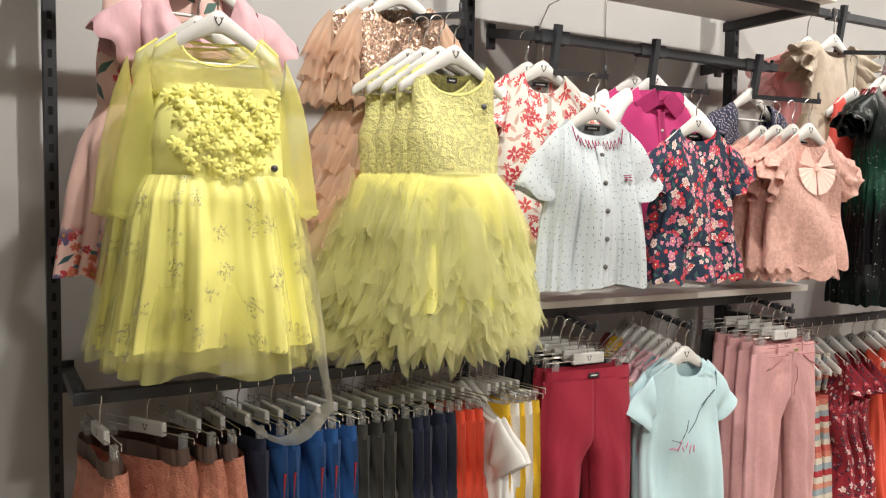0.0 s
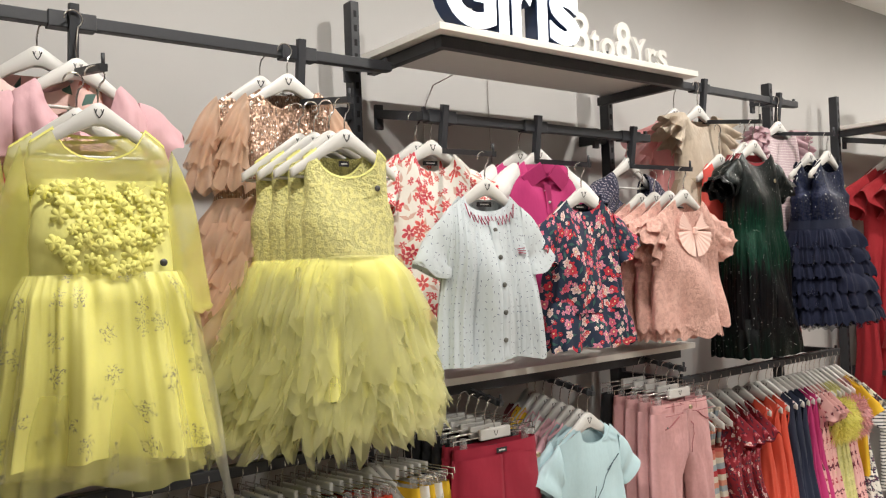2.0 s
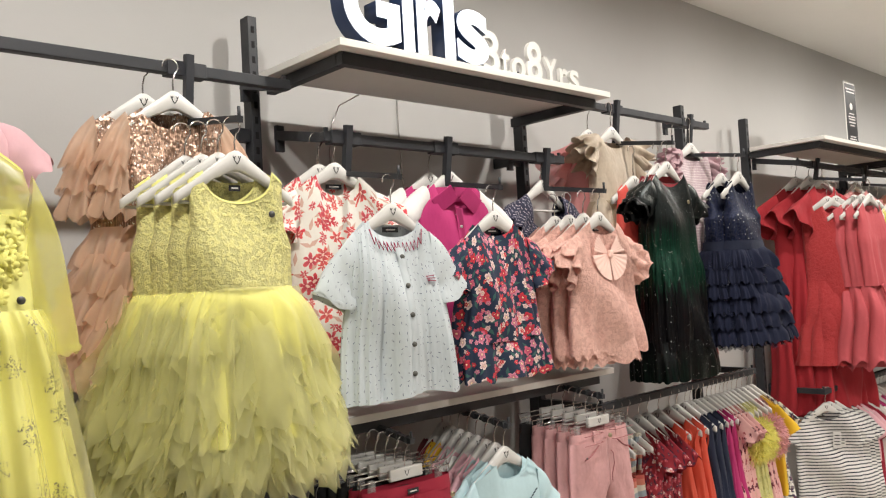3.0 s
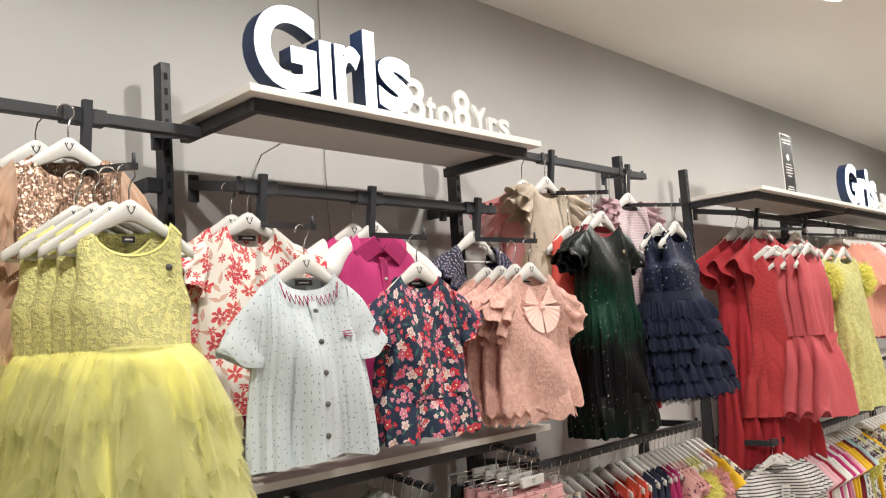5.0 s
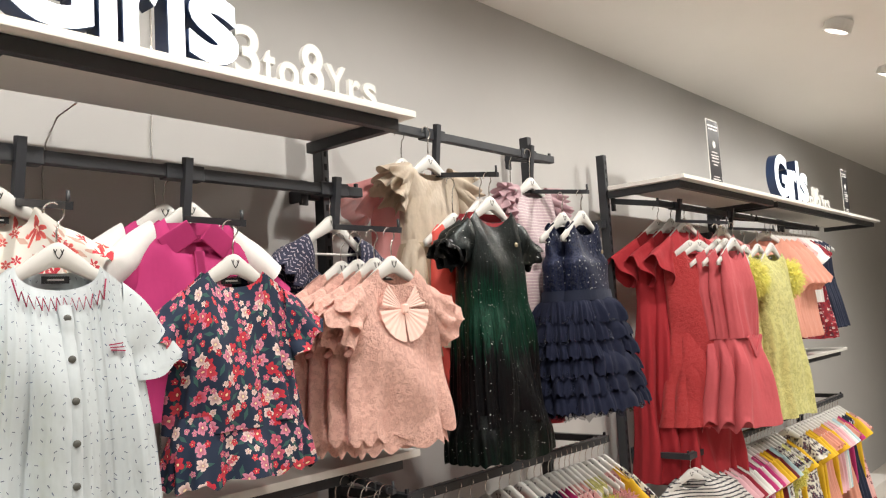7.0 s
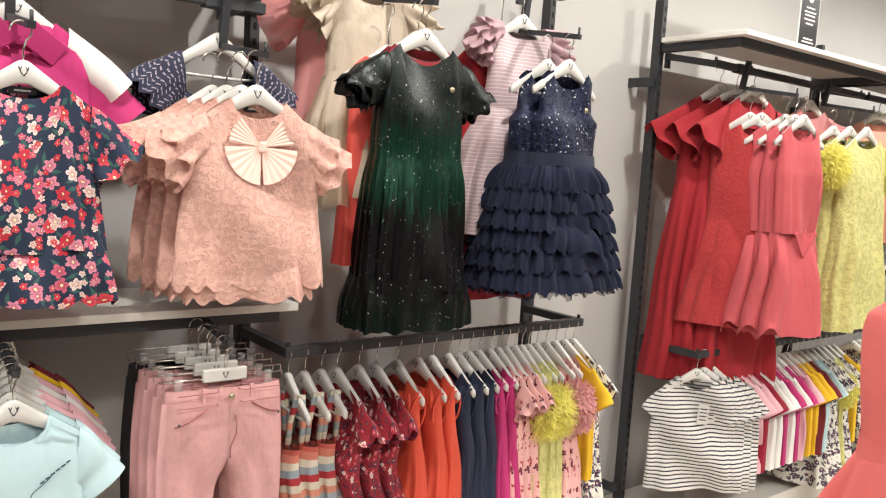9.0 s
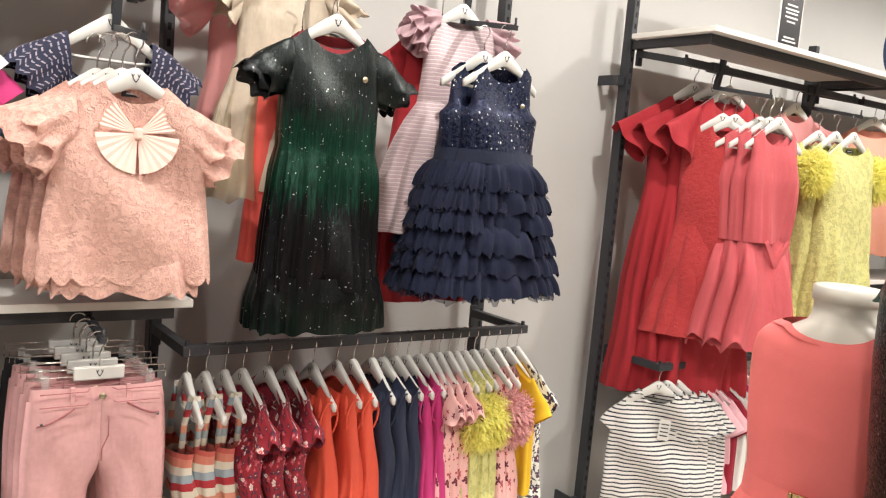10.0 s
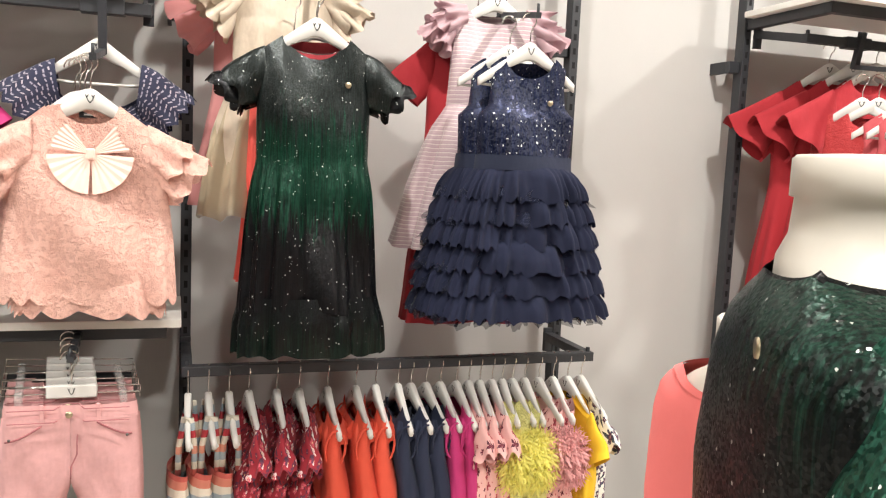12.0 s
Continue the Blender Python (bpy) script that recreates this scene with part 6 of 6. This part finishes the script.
def lit_sign(x, y, z, sc, small, widths, sc2):
    t = thing("letter_sign", "lit white sign letters with navy sides on a shelf", "sign", pose(x, y, z), "signs over the rails")
    for ch, a, b, h in LET:
        body = fitted("letter", ch, a * sc, b * sc, 0.0, h * sc, 0.046, 0.03, M_SIDE, t, 0.0, "lit sign letter with navy sides")
        fitted("letter_face", ch, a * sc + 0.0015, b * sc - 0.0015, 0.0015, h * sc - 0.0015, 0.003, 0.03, M_FACE, body, -0.0255, "glowing white letter face")
    t2 = thing("age_sign", "plain white letters giving the ages on a shelf", "sign", pose(x, y, z), "age letters over the rails")
    cx = 0.500 * sc
    for ch, (w, h) in zip(small, widths):
        fitted("letter", ch, cx, cx + w * sc2, 0.0, h * sc2, 0.012, 0.02, M_PLAIN, t2, 0.02, "flat white letter")
        cx += (w + 0.008) * sc2
    return t


lit_sign(1.290, 1.775, 2.0615, 1.0, "3to8Yrs", ((0.064, 0.118), (0.034, 0.078), (0.056, 0.062), (0.066, 0.118), (0.062, 0.082), (0.038, 0.058), (0.046, 0.060)), 1.03)
lit_sign(5.150, 1.775, 2.0665, 1.15, "8to16Yrs", ((0.066, 0.100), (0.034, 0.066), (0.056, 0.052), (0.036, 0.100), (0.066, 0.100), (0.060, 0.070), (0.036, 0.050), (0.046, 0.052)), 1.25)

M_POSTER = paint("poster_black", (0.015, 0.015, 0.018), 0.35)


def notice(x, y, z, yaw, w=0.145, h=0.315):
    t = thing("notice_stand", "black printed notice with white border in a clear stand", "notice", pose(x, y, z, 0, 0, yaw), "notices on the sign shelves")
    part("foot", box(-w / 2, w / 2, -0.03, 0.04, 0, 0.003, 0.001), M_CLEAR, t, "clear acrylic foot")
    part("border", box(-w / 2, w / 2, 0, 0.003, 0.003, h, 0.0008), M_HANGER, t, "white border")
    card = part("card", box(-w / 2 + 0.006, w / 2 - 0.006, -0.0012, 0, 0.009, h - 0.006), M_POSTER, t, "black printed face")
    part("round_mark", disc_mesh("round_mark", M_HANGER, 0.018, 0.001, 20), M_HANGER, card, "white round mark").matrix_basis = pose(0, -0.0014, h * 0.62)
    for zz, ww in ((0.90, 0.40), (0.85, 0.34), (0.50, 0.22), (0.45, 0.30), (0.41, 0.26), (0.36, 0.28), (0.31, 0.18), (0.13, 0.24), (0.09, 0.30)):
        part("print_bar", box(-ww * w, ww * w, -0.0008, 0, -0.0028, 0.0028), M_HANGER, card, "line of white print").matrix_basis = pose(0, -0.0014, h * zz)
    return t


notice(4.465, 1.80, 2.0665, 0)
notice(6.75, 1.80, 2.0665, 0)

# thin cables behind the sign shelf
cab = thing("sign_cable", "thin grey cable hanging from the lit sign", "cable", pose(0, 0, 0), "cables of the lit sign")
part("wire", tube_mesh("wire", [(1.590, 2.10, 2.04), (1.592, 2.20, 2.03), (1.571, 2.215, 1.97), (1.566, 2.222, 1.90), (1.570, 2.225, 1.60), (1.56, 2.226, 1.24)], 0.0022, M_CHROME, 6), M_CHROME, cab)
cab = thing("sign_cable", "thin grey cable running down the wall", "cable", pose(0, 0, 0), "cables of the lit sign")
part("wire", tube_mesh("wire", [(1.845, 2.226, CEIL), (1.846, 2.226, 2.3), (1.838, 2.226, 2.0), (1.850, 2.226, 1.7), (1.84, 2.226, 1.24)], 0.0020, M_CHROME, 6), M_CHROME, cab)

# ---- ceiling fixtures ----
M_LED = bpy.data.materials.new("lamp_disc")
M_LED.use_nodes = True
M_LED.node_tree.nodes["Principled BSDF"].inputs["Emission Color"].default_value = (1.0, 0.93, 0.84, 1)
M_LED.node_tree.nodes["Principled BSDF"].inputs["Emission Strength"].default_value = 6.0
M_CAN = paint("lamp_can_white", (0.75, 0.74, 0.72), 0.4)


def ring_mesh(name, mat, r, z0, z1, n=28, inner=0.0):
    prof = [(r, z1), (r, z0), (inner if inner else r * 0.82, z0), (inner if inner else r * 0.82, z0 + 0.008)]
    V = [(math.cos(2 * math.pi * i / n) * a, math.sin(2 * math.pi * i / n) * a, z) for a, z in prof for i in range(n)]
    F = [(j * n + i, j * n + (i + 1) % n, (j + 1) * n + (i + 1) % n, (j + 1) * n + i) for j in range(3) for i in range(n)]
    F.append(tuple(3 * n + i for i in range(n)))
    return mesh_of(name, V, F, mat)


def downlight(x, y, tilt=0.0):
    t = thing("ceiling_spotlight", "round white ceiling spotlight, lit", "spotlight", pose(x, y, CEIL), "ceiling spotlights")
    part("can", ring_mesh("can", M_CAN, 0.062, -0.055, -0.0005), M_CAN, t).matrix_basis = pose(0, 0, 0, tilt)
    part("lamp_face", disc_mesh("lamp_face", M_LED, 0.050, 0.003, 24), M_LED, t, "glowing lamp face").matrix_basis = pose(0, 0, 0, tilt) @ pose(0, 0, -0.046, 90)
    return t


# the fixtures over the aisle are unseen too, added to go with the fill beams
for i, (x, y) in enumerate(WASH + AISLE_FILL):
    downlight(x, y, 22 if y > 0 else 0)

# ---- mannequins ----
def lathe(rings, mat, name, cols=40, cx=None):
    V = []
    th = np.linspace(0, 2 * np.pi, cols, endpoint=False)
    for z, w, d, y in rings:
        V += [(math.cos(a) * w, math.sin(a) * d + y, z) for a in th]
    n = len(rings)
    F = [(j * cols + i, j * cols + (i + 1) % cols, (j + 1) * cols + (i + 1) % cols, (j + 1) * cols + i) for j in range(n - 1) for i in range(cols)]
    F += [tuple(range(cols)), tuple((n - 1) * cols + i for i in range(cols))[::-1]]
    return mesh_of(name, V, F, mat, True)


def mannequin(x, y, neck, yaw, label, girth=1.0, tall=1.0):
    """A headless child's bust on a pole; neck is the height of the neck's root."""
    b = 0.0
    rings = [(neck + 0.0865, 0.002, 0.002, 0.006), (neck + 0.086, 0.030, 0.030, 0.006), (neck + 0.085, 0.045, 0.045, 0.006), (neck + 0.082, 0.0475, 0.0475, 0.006), (neck + 0.056, 0.0475, 0.0475, 0.006), (neck + 0.055, 0.0440, 0.0445, 0.006), (neck + 0.03, 0.0435, 0.0445, 0.004), (neck + 0.014, 0.0480, 0.048, 0.001),
             (neck - 0.004, 0.072, 0.056, 0), (neck - 0.024, 0.098, 0.060, 0), (neck - 0.06, 0.116, 0.068, 0), (neck - 0.14, 0.114, 0.078, 0), (neck - 0.26, 0.098, 0.076, 0), (neck - 0.36, 0.098, 0.074, 0), (neck - 0.48, 0.122, 0.088, 0), (neck - 0.56, 0.118, 0.086, 0), (neck - 0.60, 0.06, 0.05, 0),
             (neck - 0.61, 0.013, 0.013, 0), (0.03, 0.013, 0.013, 0), (0.018, 0.14, 0.14, 0), (0.0, 0.15, 0.15, 0)]
    rings = [(neck + (z - neck) * tall, w * girth, d * girth, yy) if z > neck else (z, w, d, yy) for z, w, d, yy in rings]
    ob = tagged(new("mannequin", lathe(rings, M_PLASTIC, "mannequin")), label, "mannequin", "child mannequins")
    ob.matrix_world = pose(x, y, 0, 0, 0, yaw)
    return ob


mannequin(2.870, 0.640, 1.350, -80, "headless white child mannequin wearing a coral dress", 1.0, 0.76)
mannequin(2.750, 0.408, 1.492, -120, "headless white child mannequin wearing a sequin dress", 1.18)
C_CORALKNIT = fabric("coral_scuba", (0.84, 0.190, 0.185), 0.85, vary=0.06, weave=420.0, crease=0.25)
M_GOLDPLATE = paint("gold_buckle", (0.62, 0.46, 0.24), 0.25, 1.0)
d = thing("belted_dress", "sleeveless coral dress with a gold-buckled belt, on a mannequin", "dress", pose(2.870, 0.640, 1.350, 0, 0, -80))
part("bodice", shell("bodice", C_CORALKNIT, [(0.006, 0.082, 0.060), (-0.004, 0.103, 0.064), (-0.020, 0.117, 0.070), (-0.046, 0.122, 0.076), (-0.09, 0.120, 0.082), (-0.14, 0.115, 0.087), (-0.20, 0.107, 0.085), (-0.26, 0.103, 0.083)], (0.70, 0.024, 0.004), 0.004, hung=False, cols=80, rows=40, square=0.95, crumple=0.0014), C_CORALKNIT, d)
part("neck_binding", shell("neck_binding", C_CORALKNIT, [(0.008, 0.0825, 0.0615), (0.001, 0.0955, 0.0645)], (0.70, 0.024, 0.004), 0.004, hung=False, cols=80, rows=3, square=0.95, crumple=0), C_CORALKNIT, d)
part("skirt", shell("skirt", C_CORALKNIT, [(-0.25, 0.104, 0.083), (-0.36, 0.150, 0.115), (-0.62, 0.215, 0.160)], folds=((9, 0.020, -0.25, -0.38),), hem=(5, 0.008, "wave"), cols=140, rows=20, square=0.95), C_CORALKNIT, d)
part("belt", shell("belt", C_CORALKNIT, [(-0.226, 0.107, 0.0885), (-0.262, 0.109, 0.0905)], cols=60, rows=4, square=0.95, crumple=0), C_CORALKNIT, d, "coral fabric belt")
buckle = part("buckle", box(-0.017, -0.011, -0.006, 0.0, -0.020, 0.020, 0.002), M_GOLDPLATE, d, "square gold belt buckle")
for a in ((0.011, 0.017, -0.020, 0.020), (-0.0105, 0.0105, 0.014, 0.020), (-0.0105, 0.0105, -0.020, -0.014)):
    part("buckle_bar", box(a[0], a[1], -0.006, 0.0, a[2], a[3], 0.0015), M_GOLDPLATE, buckle)
part("buckle_plate", box(-0.0105, 0.0105, -0.003, 0.0, -0.0135, 0.0135), M_GOLDPLATE, buckle)
buckle.matrix_basis = pose(0.006, -0.0925, -0.243)
d = thing("sequin_dress", "black and green sequin dress worn by a mannequin", "dress", pose(2.750, 0.408, 1.492, 0, 0, -120), "green sequin dresses")
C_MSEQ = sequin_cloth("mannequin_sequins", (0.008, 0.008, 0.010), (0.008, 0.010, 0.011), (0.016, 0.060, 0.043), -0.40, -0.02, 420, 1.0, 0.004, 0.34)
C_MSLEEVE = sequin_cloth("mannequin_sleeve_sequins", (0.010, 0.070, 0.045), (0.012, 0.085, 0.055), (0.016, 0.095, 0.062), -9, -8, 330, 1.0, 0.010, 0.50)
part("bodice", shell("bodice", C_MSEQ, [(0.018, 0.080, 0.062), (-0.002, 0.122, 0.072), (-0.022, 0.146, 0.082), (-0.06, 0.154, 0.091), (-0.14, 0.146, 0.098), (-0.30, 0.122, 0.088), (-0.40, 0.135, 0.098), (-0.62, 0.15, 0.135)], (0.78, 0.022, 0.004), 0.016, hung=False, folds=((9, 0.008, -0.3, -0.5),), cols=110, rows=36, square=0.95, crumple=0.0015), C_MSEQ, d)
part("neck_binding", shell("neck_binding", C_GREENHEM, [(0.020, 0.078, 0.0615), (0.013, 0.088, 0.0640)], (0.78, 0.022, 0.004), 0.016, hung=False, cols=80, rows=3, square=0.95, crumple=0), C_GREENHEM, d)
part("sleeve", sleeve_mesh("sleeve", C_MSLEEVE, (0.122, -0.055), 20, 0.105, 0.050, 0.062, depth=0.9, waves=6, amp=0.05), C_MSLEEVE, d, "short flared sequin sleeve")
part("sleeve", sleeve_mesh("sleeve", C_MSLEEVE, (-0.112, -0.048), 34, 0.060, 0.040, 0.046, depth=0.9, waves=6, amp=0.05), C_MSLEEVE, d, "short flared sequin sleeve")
emblem(d, 0.088, -0.036, -0.070)

# plinth along the foot of the display wall
solid("plinth", box(0.10, 7.4, 1.85, WALL - 0.003, 0.003, 0.20, 0.003), M_SHELF, "low pale plinth along the display wall", "plinth")
